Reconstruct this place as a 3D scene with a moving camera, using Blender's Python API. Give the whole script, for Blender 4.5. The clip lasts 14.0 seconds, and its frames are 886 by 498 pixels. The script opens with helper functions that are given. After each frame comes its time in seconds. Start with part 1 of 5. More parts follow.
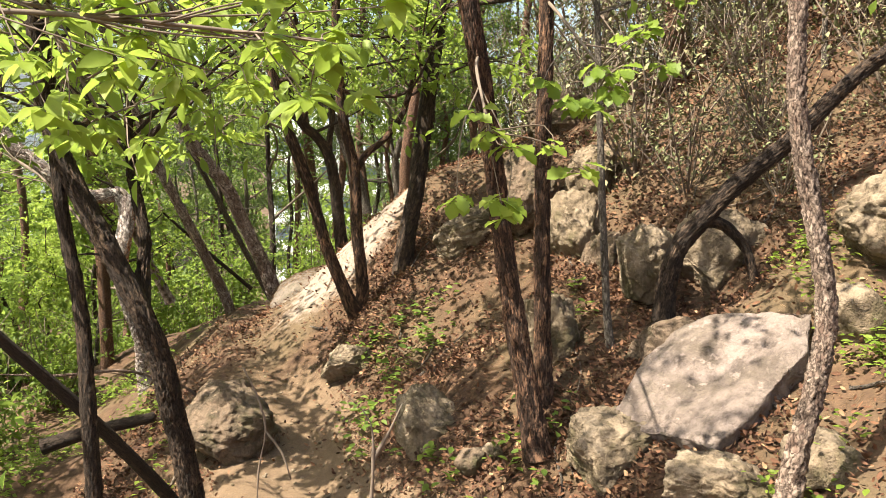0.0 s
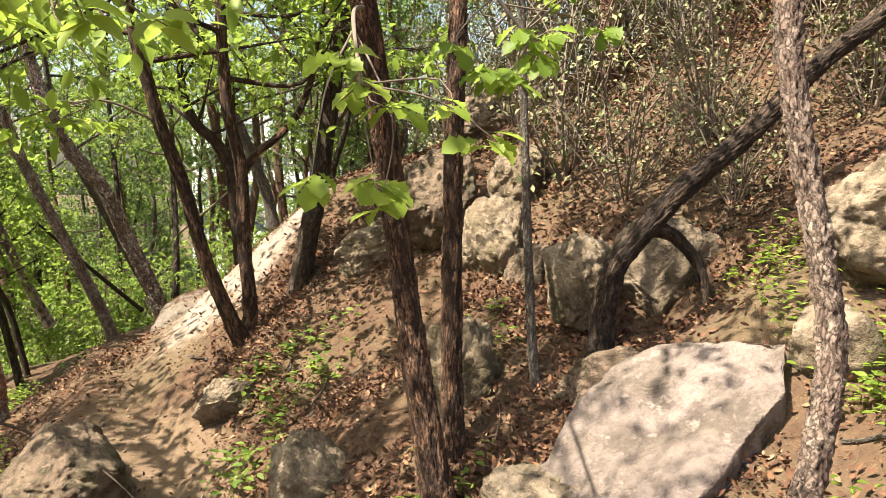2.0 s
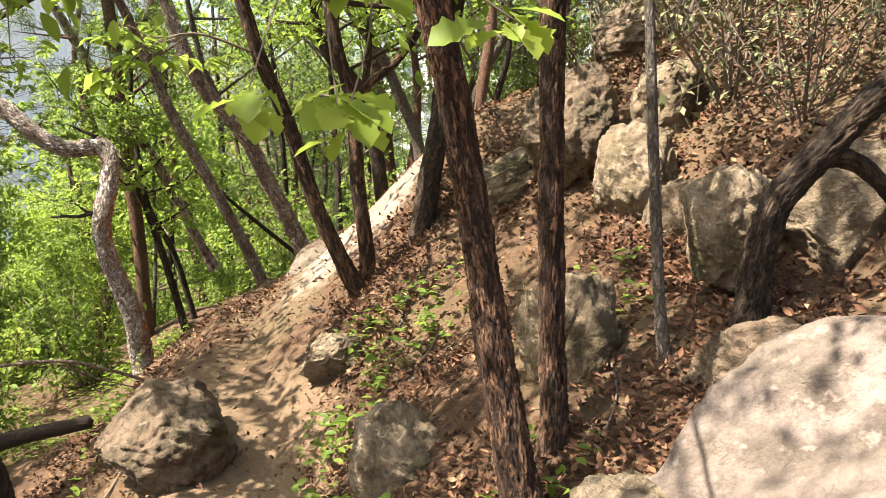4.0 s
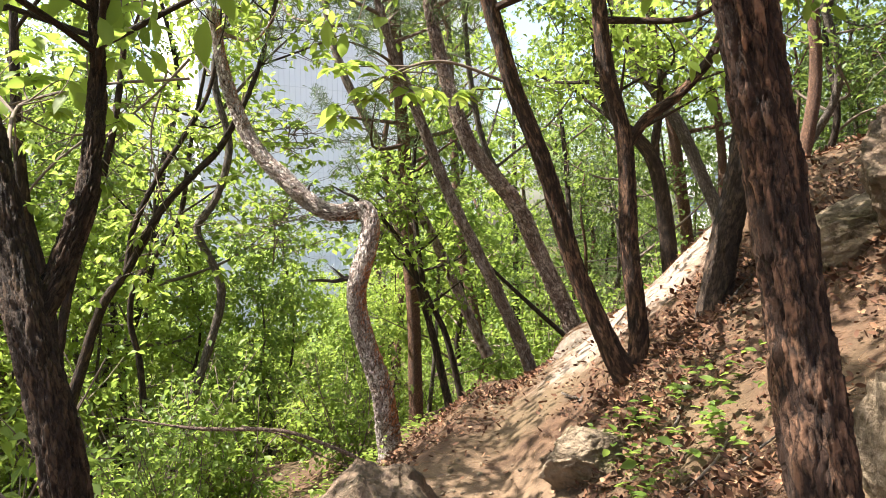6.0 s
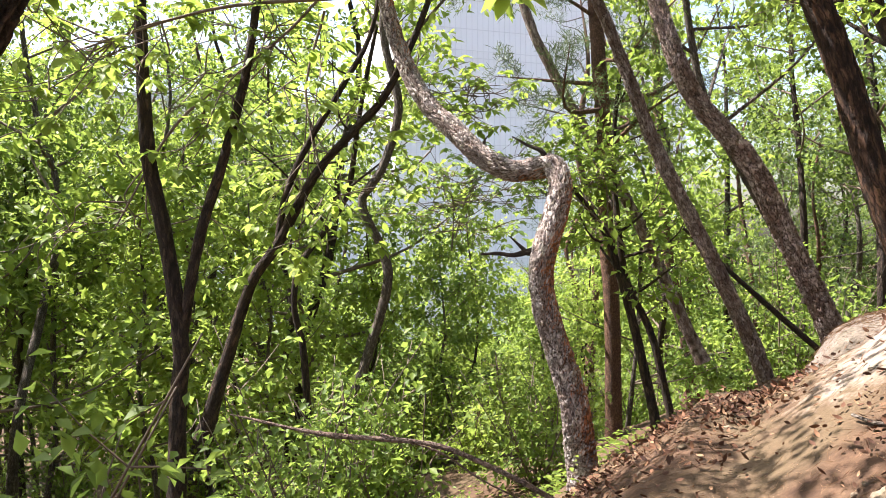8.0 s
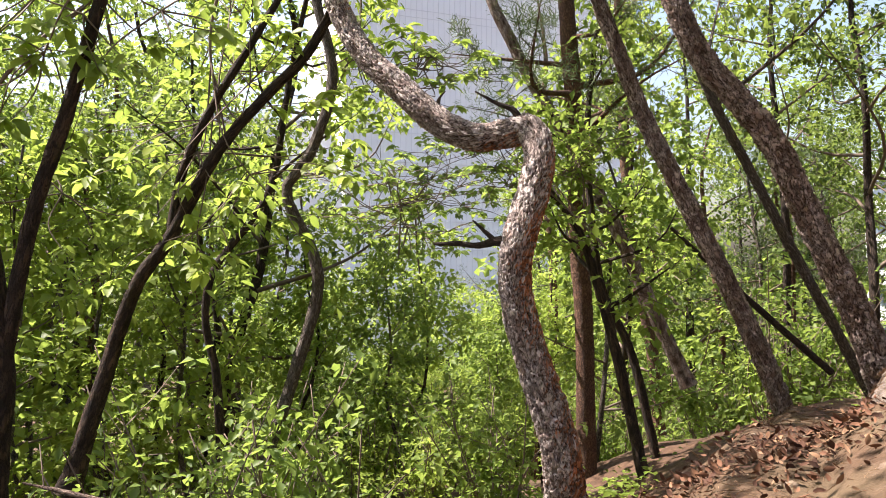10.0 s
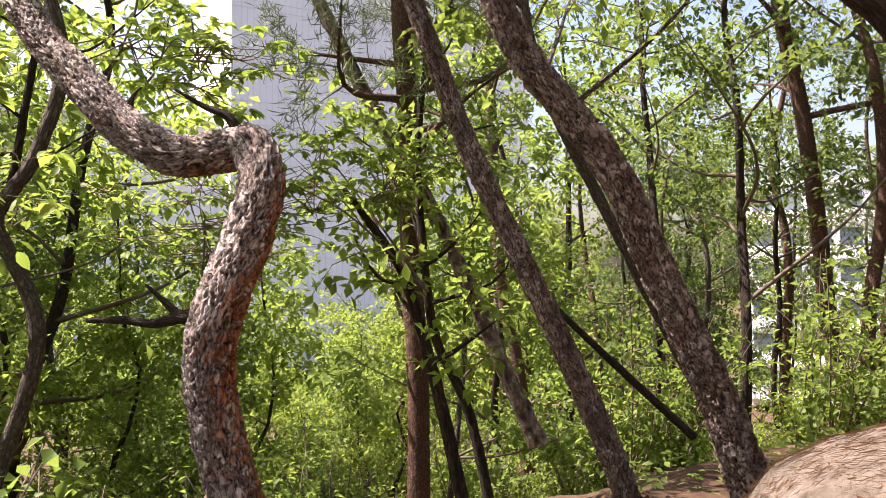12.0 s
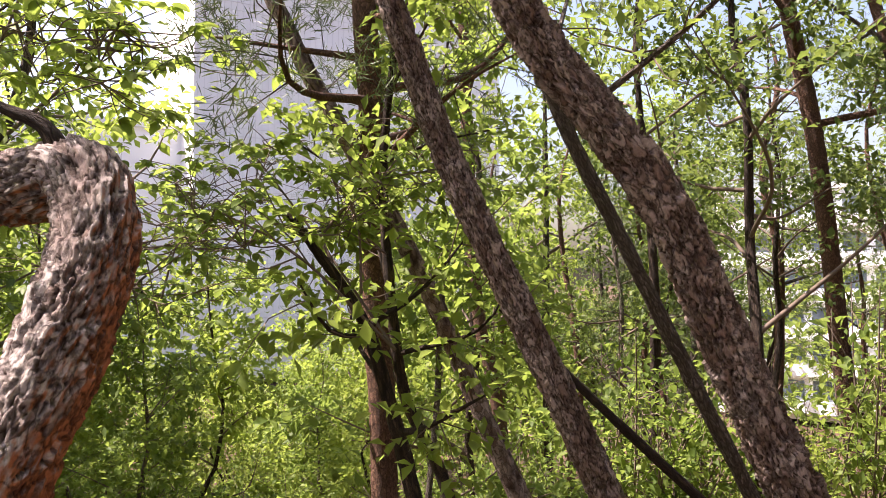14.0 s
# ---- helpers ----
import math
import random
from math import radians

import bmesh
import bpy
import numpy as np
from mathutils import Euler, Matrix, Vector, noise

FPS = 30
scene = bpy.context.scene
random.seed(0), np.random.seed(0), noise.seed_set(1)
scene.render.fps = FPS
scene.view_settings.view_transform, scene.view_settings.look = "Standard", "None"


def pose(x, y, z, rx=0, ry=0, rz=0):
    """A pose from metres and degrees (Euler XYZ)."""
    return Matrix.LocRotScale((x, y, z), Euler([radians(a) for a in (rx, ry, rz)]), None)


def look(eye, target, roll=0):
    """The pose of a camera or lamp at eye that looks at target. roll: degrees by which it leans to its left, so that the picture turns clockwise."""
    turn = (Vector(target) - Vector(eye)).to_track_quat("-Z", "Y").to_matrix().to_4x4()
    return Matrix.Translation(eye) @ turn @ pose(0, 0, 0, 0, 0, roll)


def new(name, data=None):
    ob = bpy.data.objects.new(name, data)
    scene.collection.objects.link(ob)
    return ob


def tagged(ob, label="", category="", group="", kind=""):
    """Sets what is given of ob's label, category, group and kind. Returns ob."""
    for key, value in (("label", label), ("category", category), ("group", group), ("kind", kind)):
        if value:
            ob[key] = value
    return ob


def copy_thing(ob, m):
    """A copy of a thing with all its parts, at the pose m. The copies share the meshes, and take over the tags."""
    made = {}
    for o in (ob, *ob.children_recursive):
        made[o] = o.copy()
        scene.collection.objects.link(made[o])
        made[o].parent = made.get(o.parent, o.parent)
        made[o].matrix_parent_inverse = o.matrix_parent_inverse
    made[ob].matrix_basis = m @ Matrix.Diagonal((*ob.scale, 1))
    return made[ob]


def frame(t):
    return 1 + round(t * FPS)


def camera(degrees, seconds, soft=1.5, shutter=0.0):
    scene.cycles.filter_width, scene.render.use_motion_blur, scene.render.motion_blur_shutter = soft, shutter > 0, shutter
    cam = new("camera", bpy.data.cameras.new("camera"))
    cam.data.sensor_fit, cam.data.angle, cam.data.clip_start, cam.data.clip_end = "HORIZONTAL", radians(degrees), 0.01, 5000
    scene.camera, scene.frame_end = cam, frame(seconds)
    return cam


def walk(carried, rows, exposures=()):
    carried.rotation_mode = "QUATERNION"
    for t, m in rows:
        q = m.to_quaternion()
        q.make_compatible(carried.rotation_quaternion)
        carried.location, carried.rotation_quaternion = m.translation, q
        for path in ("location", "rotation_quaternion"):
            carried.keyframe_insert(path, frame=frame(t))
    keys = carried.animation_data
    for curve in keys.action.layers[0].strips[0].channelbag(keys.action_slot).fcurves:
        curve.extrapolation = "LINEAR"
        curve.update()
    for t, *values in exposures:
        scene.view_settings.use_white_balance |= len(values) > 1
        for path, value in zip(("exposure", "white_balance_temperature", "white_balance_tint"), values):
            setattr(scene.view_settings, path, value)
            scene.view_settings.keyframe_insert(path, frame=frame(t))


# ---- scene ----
cam = camera(57.7, 14.0, soft=0.7)
METRES, EYE, TILT, LEAN, TURN = 10.0, 1.5, -6.2, 0.0, 0.0
ROWS = [
    (0.0, 0.0, 0.0, 0.0, 0.0, 0.0, -0.0),
    (0.5, 0.0099, 0.035, -0.001, -2.34, 1.31, -0.1),
    (1.0, 0.0151, 0.0656, -0.0015, -4.25, 2.6, -0.05),
    (1.5, 0.021, 0.0917, -0.0037, -3.01, 2.78, -0.24),
    (2.0, 0.0277, 0.1161, -0.0059, -4.74, 1.64, -0.36),
    (4.5, 0.081, 0.2344, -0.0031, 12.16, -2.97, 0.72),
    (5.0, 0.079, 0.2671, -0.0196, 15.55, -1.02, 0.71),
    (5.5, 0.0678, 0.2998, -0.0245, 22.82, 1.1, 0.19),
    (6.0, 0.0648, 0.3373, -0.0298, 29.76, 4.39, -2.17),
    (6.5, 0.0483, 0.3742, -0.0378, 36.28, 3.88, -2.88),
    (7.0, 0.0312, 0.4105, -0.0439, 45.1, 3.5, -3.34),
    (7.5, 0.0047, 0.445, -0.0451, 44.16, 3.79, -3.58),
    (10.0, -0.1304, 0.5936, -0.0549, 39.78, 5.89, -3.65),
    (10.5, -0.1349, 0.6308, -0.0469, 32.51, 6.34, -3.12),
    (11.0, -0.1369, 0.6753, -0.0332, 31.65, 6.48, -3.12),
    (11.5, -0.1513, 0.714, -0.0183, 30.83, 6.76, -3.06),
    (12.0, -0.1558, 0.7559, -0.007, 32.7, 6.67, -3.31),
    (12.5, -0.172, 0.7885, 0.0058, 38.14, 6.22, -3.95),
    (13.0, -0.1946, 0.8176, 0.0186, 38.08, 6.15, -3.81),
    (13.5, -0.2175, 0.8459, 0.0267, 35.37, 6.39, -3.56),
    (14.0, -0.2306, 0.8644, 0.0326, 30.48, 6.99, -3.14),
]
walk(cam, [(t, pose(0, 0, EYE, TILT, LEAN, TURN) @ pose(METRES * x, METRES * y, METRES * z, 90 + pitch, roll, yaw)) for t, x, y, z, yaw, pitch, roll in ROWS],
     [(0.0, 1.82, 6800, 6), (5.0, 2.12, 6700, 8), (7.0, 2.15, 6150, 13), (11.0, 1.74, 6500, 22), (14.0, 1.78, 6650, 29)])

# ---------------------------------------------------------------- light
SUN_ELEV, SUN_FROM = 58.0, (-0.9, -0.42)          # sun high over the falling side of the hill
world = bpy.data.worlds.new("sky")
scene.world = world
world.use_nodes = True
wn = world.node_tree.nodes
sky = wn.new("ShaderNodeTexSky")
sky.sky_type, sky.sun_disc = "NISHITA", False
sky.sun_elevation = radians(SUN_ELEV)
sky.sun_rotation = math.atan2(SUN_FROM[0], SUN_FROM[1])
sky.air_density, sky.dust_density = 1.3, 4.0
wn["Background"].inputs["Strength"].default_value = 0.09
world.node_tree.links.new(sky.outputs[0], wn["Background"].inputs["Color"])
sun_data = bpy.data.lights.new("sun", "SUN")
sun_data.energy, sun_data.angle, sun_data.color = 5.0, radians(0.53), (1.0, 0.93, 0.82)
sun_lamp = new("sun", sun_data)
_c = math.cos(radians(SUN_ELEV))
_n = math.hypot(*SUN_FROM)
sun_lamp.matrix_world = look((SUN_FROM[0] / _n * _c * 60, SUN_FROM[1] / _n * _c * 60, math.sin(radians(SUN_ELEV)) * 60), (0, 0, 0))

# ---------------------------------------------------------------- materials


class Mat:
    """A small wrapper for building node materials."""

    def __init__(self, name):
        self.m = bpy.data.materials.new(name)
        self.m.use_nodes = True
        self.t = self.m.node_tree
        self.p = self.t.nodes["Principled BSDF"]
        self.p.inputs["Specular IOR Level"].default_value = 0.3
        self.out = self.t.nodes["Material Output"]

    def node(self, kind, **inputs):
        n = self.t.nodes.new("ShaderNode" + kind)
        for k, v in inputs.items():
            k = k.replace("_", " ")
            if isinstance(v, bpy.types.NodeSocket):
                self.t.links.new(v, n.inputs[k])
            else:
                n.inputs[k].default_value = v
        return n

    def link(self, a, b):
        self.t.links.new(a, b)

    def coord(self, which="Object", scale=(1, 1, 1)):
        c = self.t.nodes.new("ShaderNodeTexCoord")
        m = self.t.nodes.new("ShaderNodeMapping")
        self.link(c.outputs[which], m.inputs["Vector"])
        m.inputs["Scale"].default_value = scale
        return m.outputs[0]

    def noise(self, vec, scale, detail=4, rough=0.6):
        return self.node("TexNoise", Vector=vec, Scale=scale, Detail=detail, Roughness=rough).outputs["Fac"]

    def ramp(self, fac, stops):
        r = self.t.nodes.new("ShaderNodeValToRGB")
        self.link(fac, r.inputs[0])
        e = r.color_ramp.elements
        while len(e) < len(stops):
            e.new(0.5)
        for el, (pos, col) in zip(e, stops):
            el.position = pos
            el.color = (*col, 1) if len(col) == 3 else col
        return r.outputs[0]

    def mix(self, fac, a, b, mode="MIX"):
        n = self.t.nodes.new("ShaderNodeMix")
        n.data_type, n.blend_type = "RGBA", mode
        for sock, v in ((n.inputs[0], fac), (n.inputs[6], a), (n.inputs[7], b)):
            if isinstance(v, bpy.types.NodeSocket):
                self.link(v, sock)
            elif isinstance(v, float):
                sock.default_value = v
            else:
                sock.default_value = (*v, 1)
        return n.outputs[2]

    def math(self, op, a, b=0.0):
        n = self.t.nodes.new("ShaderNodeMath")
        n.operation = op
        for s, v in zip(n.inputs, (a, b)):
            if isinstance(v, bpy.types.NodeSocket):
                self.link(v, s)
            else:
                s.default_value = v
        return n.outputs[0]

    def bump(self, height, strength=0.5, distance=0.02):
        n = self.node("Bump", Height=height, Strength=strength, Distance=distance)
        self.link(n.outputs[0], self.p.inputs["Normal"])

    def done(self, colour, rough=0.9):
        if isinstance(colour, bpy.types.NodeSocket):
            self.link(colour, self.p.inputs["Base Color"])
        else:
            self.p.inputs["Base Color"].default_value = (*colour, 1)
        self.p.inputs["Roughness"].default_value = rough
        return self.m


def per_island(k, lo=0.6, hi=1.35):
    g = k.t.nodes.new("ShaderNodeNewGeometry")
    r = k.t.nodes.new("ShaderNodeMapRange")
    k.link(g.outputs["Random Per Island"], r.inputs[0])
    r.inputs[3].default_value, r.inputs[4].default_value = lo, hi
    return g.outputs["Random Per Island"], r.outputs[0]


def leaf_material(name, a, b, c, through_light=0.45):
    """Thin leaf: three greens spread over the leaves, a glossy top, light shining through."""
    k = Mat(name)
    rnd, _ = per_island(k)
    col = k.ramp(rnd, [(0.0, a), (0.5, b), (1.0, c)])
    patch = k.noise(k.coord("Object"), 0.9, 2)
    col = k.mix(k.math("MULTIPLY", patch, 0.55), col, b)
    k.done(col, 0.5)
    tr = k.node("BsdfTranslucent", Color=k.mix(0.5, col, (0.35, 0.46, 0.085)))
    mx = k.node("MixShader", Fac=through_light)
    k.link(k.p.outputs[0], mx.inputs[1])
    k.link(tr.outputs[0], mx.inputs[2])
    k.link(mx.outputs[0], k.out.inputs[0])
    return k.m


def bark_material(name, ridge, groove, patch, scale=(34, 7), contrast=0.5, flake=0.28, under=None):
    """Furrowed or plated bark in UV metres: u round the stem, v along it. under: colour of the bare side that weathers less."""
    k = Mat(name)
    v = k.coord("UV", (scale[0], scale[1], 1))
    warp = k.node("TexNoise", Vector=v, Scale=0.9, Detail=4.0)
    vv = k.t.nodes.new("ShaderNodeVectorMath")
    vv.operation = "MULTIPLY_ADD"
    k.link(warp.outputs["Color"], vv.inputs[0])
    vv.inputs[1].default_value = (1.8, 1.8, 1.8)
    k.link(v, vv.inputs[2])
    cell = k.t.nodes.new("ShaderNodeTexVoronoi")
    cell.feature = "DISTANCE_TO_EDGE"
    tint = k.t.nodes.new("ShaderNodeTexVoronoi")
    for c in (cell, tint):
        k.link(vv.outputs[0], c.inputs["Vector"])
        c.inputs["Scale"].default_value = 1.0
    one = k.t.nodes.new("ShaderNodeSeparateColor")
    k.link(tint.outputs["Color"], one.inputs[0])
    small = k.t.nodes.new("ShaderNodeTexVoronoi")
    k.link(vv.outputs[0], small.inputs["Vector"])
    small.inputs["Scale"].default_value = 2.7
    two = k.t.nodes.new("ShaderNodeSeparateColor")
    k.link(small.outputs["Color"], two.inputs[0])
    fine = k.noise(k.coord("UV", (190, 80, 1)), 1.0, 5, 0.7)
    worn = k.noise(k.coord("UV", (scale[0] * 2.2, scale[1] * 2.2, 1)), 1.0, 4, 0.7)
    large = k.noise(k.coord("Object", (1, 1, 1)), 4.5, 4)
    edge = k.math("ADD", cell.outputs["Distance"], k.math("MULTIPLY", k.math("SUBTRACT", worn, 0.5), flake * 2.4))
    h = k.ramp(edge, [(0.0, (0, 0, 0)), (flake, (1, 1, 1))])
    col = k.mix(k.math("MULTIPLY", k.math("ADD", one.outputs[0], two.outputs[0]), 0.5), ridge, patch)
    col = k.mix(k.ramp(large, [(0.4, (0, 0, 0)), (0.65, (1, 1, 1))]), col, patch)
    col = k.mix(k.ramp(k.math("MULTIPLY", worn, two.outputs[1]), [(0.38, (0, 0, 0)), (0.5, (0.7, 0.7, 0.7))]), col, tuple(min(1.0, 1.45 * q) for q in ridge))
    if under:
        g = k.t.nodes.new("ShaderNodeNewGeometry")
        dot = k.t.nodes.new("ShaderNodeVectorMath")
        dot.operation = "DOT_PRODUCT"
        k.link(g.outputs["Normal"], dot.inputs[0])
        dot.inputs[1].default_value = (0.72, -0.1, -0.68)
        bare = k.math("ADD", dot.outputs["Value"], k.math("MULTIPLY", k.math("SUBTRACT", large, 0.5), 1.3))
        col = k.mix(k.ramp(bare, [(0.35, (0, 0, 0)), (0.7, (1, 1, 1))]), col, under)
    col = k.mix(h, k.mix(0.75, col, groove), col)
    col = k.mix(0.6, col, k.ramp(fine, [(0.3, (0.3, 0.3, 0.3)), (0.68, (1, 1, 1))]), "MULTIPLY")
    k.bump(k.math("ADD", k.math("ADD", h, k.math("MULTIPLY", k.math("ADD", one.outputs[1], two.outputs[2]), 0.7)), k.math("MULTIPLY", fine, 0.7)), contrast, 0.03)
    return k.done(col, 0.9)


def plated_bark(name, ridge, groove, patch, flakes, under=None, spread=(0.2, 0.8)):
    """Bark whose large plates and cracks are in the mesh; colour follows them, small flakes and grain are added. under:
    orange underside bark, brightened to include bounced light.
    """
    k = Mat(name)
    at = [k.t.nodes.new("ShaderNodeAttribute") for _ in range(2)]
    at[0].attribute_name, at[1].attribute_name = "plate", "crack"
    v = k.coord("UV", (flakes[0] * 0.7, flakes[1] * 0.7, 1))
    warp = k.node("TexNoise", Vector=v, Scale=1.1, Detail=4.0)
    vv = k.t.nodes.new("ShaderNodeVectorMath")
    vv.operation = "MULTIPLY_ADD"
    k.link(warp.outputs["Color"], vv.inputs[0])
    vv.inputs[1].default_value = (2.2, 2.2, 2.2)
    k.link(v, vv.inputs[2])
    scale_cell = k.t.nodes.new("ShaderNodeTexVoronoi")
    edge_cell = k.t.nodes.new("ShaderNodeTexVoronoi")
    edge_cell.feature = "DISTANCE_TO_EDGE"
    for c in (scale_cell, edge_cell):
        k.link(vv.outputs[0], c.inputs["Vector"])
        c.inputs["Scale"].default_value = 1.0
    rgb = k.t.nodes.new("ShaderNodeSeparateColor")
    k.link(scale_cell.outputs["Color"], rgb.inputs[0])
    fine = k.noise(k.coord("UV", (170, 70, 1)), 1.0, 5, 0.75)
    large = k.noise(k.coord("Object"), 4.0, 4)
    tone = k.math("MULTIPLY", k.math("ADD", at[0].outputs["Fac"], rgb.outputs[0]), 0.5)
    col = k.mix(k.ramp(tone, [(spread[0], (0, 0, 0)), (spread[1], (1, 1, 1))]), patch, ridge)
    col = k.mix(k.ramp(large, [(0.42, (0, 0, 0)), (0.7, (0.5, 0.5, 0.5))]), col, patch)
    # orange bark on the underside, its colour raised to carry light bounced from below
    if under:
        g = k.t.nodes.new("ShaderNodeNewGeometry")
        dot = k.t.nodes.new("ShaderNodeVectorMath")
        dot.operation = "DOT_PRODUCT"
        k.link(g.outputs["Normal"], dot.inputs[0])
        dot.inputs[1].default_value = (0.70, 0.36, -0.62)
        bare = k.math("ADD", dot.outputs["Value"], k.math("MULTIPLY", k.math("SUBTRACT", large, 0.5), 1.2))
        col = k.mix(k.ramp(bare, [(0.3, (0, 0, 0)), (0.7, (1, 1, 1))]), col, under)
    gap_small = k.ramp(k.math("ADD", edge_cell.outputs["Distance"], k.math("MULTIPLY", k.math("SUBTRACT", fine, 0.5), 0.4)), [(0.0, (0.6, 0.6, 0.6)), (0.14, (0, 0, 0))])
    col = k.mix(gap_small, col, groove)
    col = k.mix(at[1].outputs["Fac"], col, groove)
    col = k.mix(0.45, col, k.ramp(fine, [(0.3, (0.35, 0.35, 0.35)), (0.58, (1.0, 1.0, 1.0))]), "MULTIPLY")
    hgt = k.math("SUBTRACT", k.math("ADD", k.math("MULTIPLY", rgb.outputs[1], 0.9), k.math("MULTIPLY", fine, 0.8)), gap_small)
    k.bump(hgt, 1.0, 0.014)
    return k.done(col, 0.88)


def rock_material(name, light, dark, stain, moss=0.5):
    """Weathered granite: broad tone changes, dark run stains, moss and lichen, cracks and grit."""
    k = Mat(name)
    o = k.coord("Object")
    big = k.noise(o, 1.9, 5, 0.6)
    mid = k.noise(o, 5.5, 7, 0.68)
    grit = k.noise(o, 55.0, 4, 0.7)
    streak = k.noise(k.coord("Object", (1.0, 1.0, 0.35)), 9.0, 5, 0.65)
    col = k.mix(k.ramp(big, [(0.36, (0, 0, 0)), (0.6, (1, 1, 1))]), light, dark)
    col = k.mix(k.ramp(mid, [(0.46, (0, 0, 0)), (0.6, (1, 1, 1))]), col, stain)
    col = k.mix(k.ramp(streak, [(0.5, (0, 0, 0)), (0.66, (0.75, 0.75, 0.75))]), col, tuple(0.6 * c for c in stain))
    green = k.noise(k.coord("Object", (1.1, 1.1, 1.1)), 3.1, 6, 0.7)
    col = k.mix(k.ramp(green, [(0.52, (0, 0, 0)), (0.66, (moss, moss, moss))]), col, (0.115, 0.105, 0.045))
    pale = k.noise(k.coord("Object", (1.3, 1.3, 1.3)), 8.0, 4)
    col = k.mix(k.ramp(pale, [(0.6, (0, 0, 0)), (0.68, (0.6, 0.6, 0.6))]), col, tuple(min(0.6, 1.35 * c) for c in light))
    col = k.mix(0.4, col, k.ramp(grit, [(0.3, (0.5, 0.5, 0.5)), (0.62, (1, 1, 1))]), "MULTIPLY")
    warp = k.node("TexNoise", Vector=o, Scale=3.0, Detail=4.0)
    vv = k.t.nodes.new("ShaderNodeVectorMath")
    vv.operation = "MULTIPLY_ADD"
    k.link(warp.outputs["Color"], vv.inputs[0])
    vv.inputs[1].default_value = (0.5, 0.5, 0.5)
    k.link(o, vv.inputs[2])
    vor = k.t.nodes.new("ShaderNodeTexVoronoi")
    vor.feature = "DISTANCE_TO_EDGE"
    vor.inputs["Scale"].default_value = 3.2
    k.link(vv.outputs[0], vor.inputs["Vector"])
    crack = k.ramp(vor.outputs["Distance"], [(0.0, (0, 0, 0)), (0.035, (1, 1, 1))])
    hgt = k.math("ADD", k.math("ADD", k.math("MULTIPLY", mid, 1.4), k.math("MULTIPLY", grit, 0.16)), k.math("MULTIPLY", crack, 0.05))
    k.bump(hgt, 1.0, 0.07)
    return k.done(col, 0.95)


def ground_material():
    """Trodden sandy soil, darker needle and leaf duff away from the trail."""
    k = Mat("hillside_soil")
    o = k.coord("Object")
    a = k.t.nodes.new("ShaderNodeAttribute")
    a.attribute_name = "trail"
    big = k.noise(o, 0.9, 4)
    mid = k.noise(o, 9.0, 6, 0.7)
    grit = k.noise(o, 60.0, 4, 0.75)
    duff = k.mix(k.ramp(mid, [(0.35, (0, 0, 0)), (0.65, (1, 1, 1))]), (0.055, 0.030, 0.018), (0.13, 0.074, 0.043))
    duff = k.mix(k.ramp(big, [(0.45, (0, 0, 0)), (0.62, (1, 1, 1))]), duff, (0.115, 0.078, 0.044))
    sand = k.mix(mid, (0.115, 0.073, 0.044), (0.205, 0.138, 0.087))
    fac = k.math("ADD", a.outputs["Fac"], k.math("MULTIPLY", k.math("SUBTRACT", mid, 0.5), 0.9))
    col = k.mix(k.ramp(fac, [(0.35, (0, 0, 0)), (0.65, (1, 1, 1))]), duff, sand)
    b = k.t.nodes.new("ShaderNodeAttribute")
    b.attribute_name = "bare"
    pale = k.math("ADD", b.outputs["Fac"], k.math("MULTIPLY", k.math("SUBTRACT", mid, 0.5), 0.8))
    col = k.mix(k.ramp(pale, [(0.35, (0, 0, 0)), (0.6, (1, 1, 1))]), col, k.mix(big, (0.25, 0.195, 0.155), (0.34, 0.275, 0.228)))
    col = k.mix(0.6, col, k.ramp(grit, [(0.3, (0.4, 0.4, 0.4)), (0.65, (1, 1, 1))]), "MULTIPLY")
    k.bump(k.math("ADD", mid, k.math("MULTIPLY", grit, 0.7)), 0.55, 0.03)
    return k.done(col, 0.97)


def plain(name, base, other, scale, rough=0.8):
    k = Mat(name)
    n = k.noise(k.coord("Object"), scale, 4)
    k.bump(n, 0.2, 0.01)
    return k.done(k.mix(n, base, other), rough)


def litter_material(name, stops):
    k = Mat(name)
    rnd, _ = per_island(k)
    return k.done(k.ramp(rnd, stops), 0.85)


M_GROUND = ground_material()
M_ROCK = rock_material("weathered_granite", (0.31, 0.238, 0.17), (0.20, 0.146, 0.096), (0.105, 0.076, 0.048))
M_SLAB = rock_material("pinkish_granite", (0.275, 0.215, 0.188), (0.215, 0.166, 0.142), (0.15, 0.114, 0.095), 0.15)
M_PROW = rock_material("smooth_tan_granite", (0.255, 0.21, 0.178), (0.20, 0.16, 0.13), (0.15, 0.118, 0.092), 0.25)
M_ROCK_DARK = rock_material("dark_granite", (0.215, 0.15, 0.105), (0.14, 0.098, 0.067), (0.08, 0.06, 0.04))
M_OAK_FAR = bark_material("oak_bark", (0.155, 0.105, 0.075), (0.03, 0.019, 0.014), (0.09, 0.062, 0.045), (46, 8), 1.0, 0.4)
M_PINE_RED = bark_material("red_pine_bark", (0.28, 0.15, 0.09), (0.08, 0.04, 0.027), (0.18, 0.10, 0.068), (36, 20), 0.8, 0.2)
M_GREY = bark_material("grey_bark", (0.27, 0.225, 0.19), (0.06, 0.045, 0.036), (0.16, 0.13, 0.105), (44, 13), 0.8, 0.25)
M_OAK = plated_bark("furrowed_oak_bark", (0.155, 0.098, 0.064), (0.016, 0.010, 0.007), (0.05, 0.033, 0.024), (80, 17), None, (0.35, 0.9))
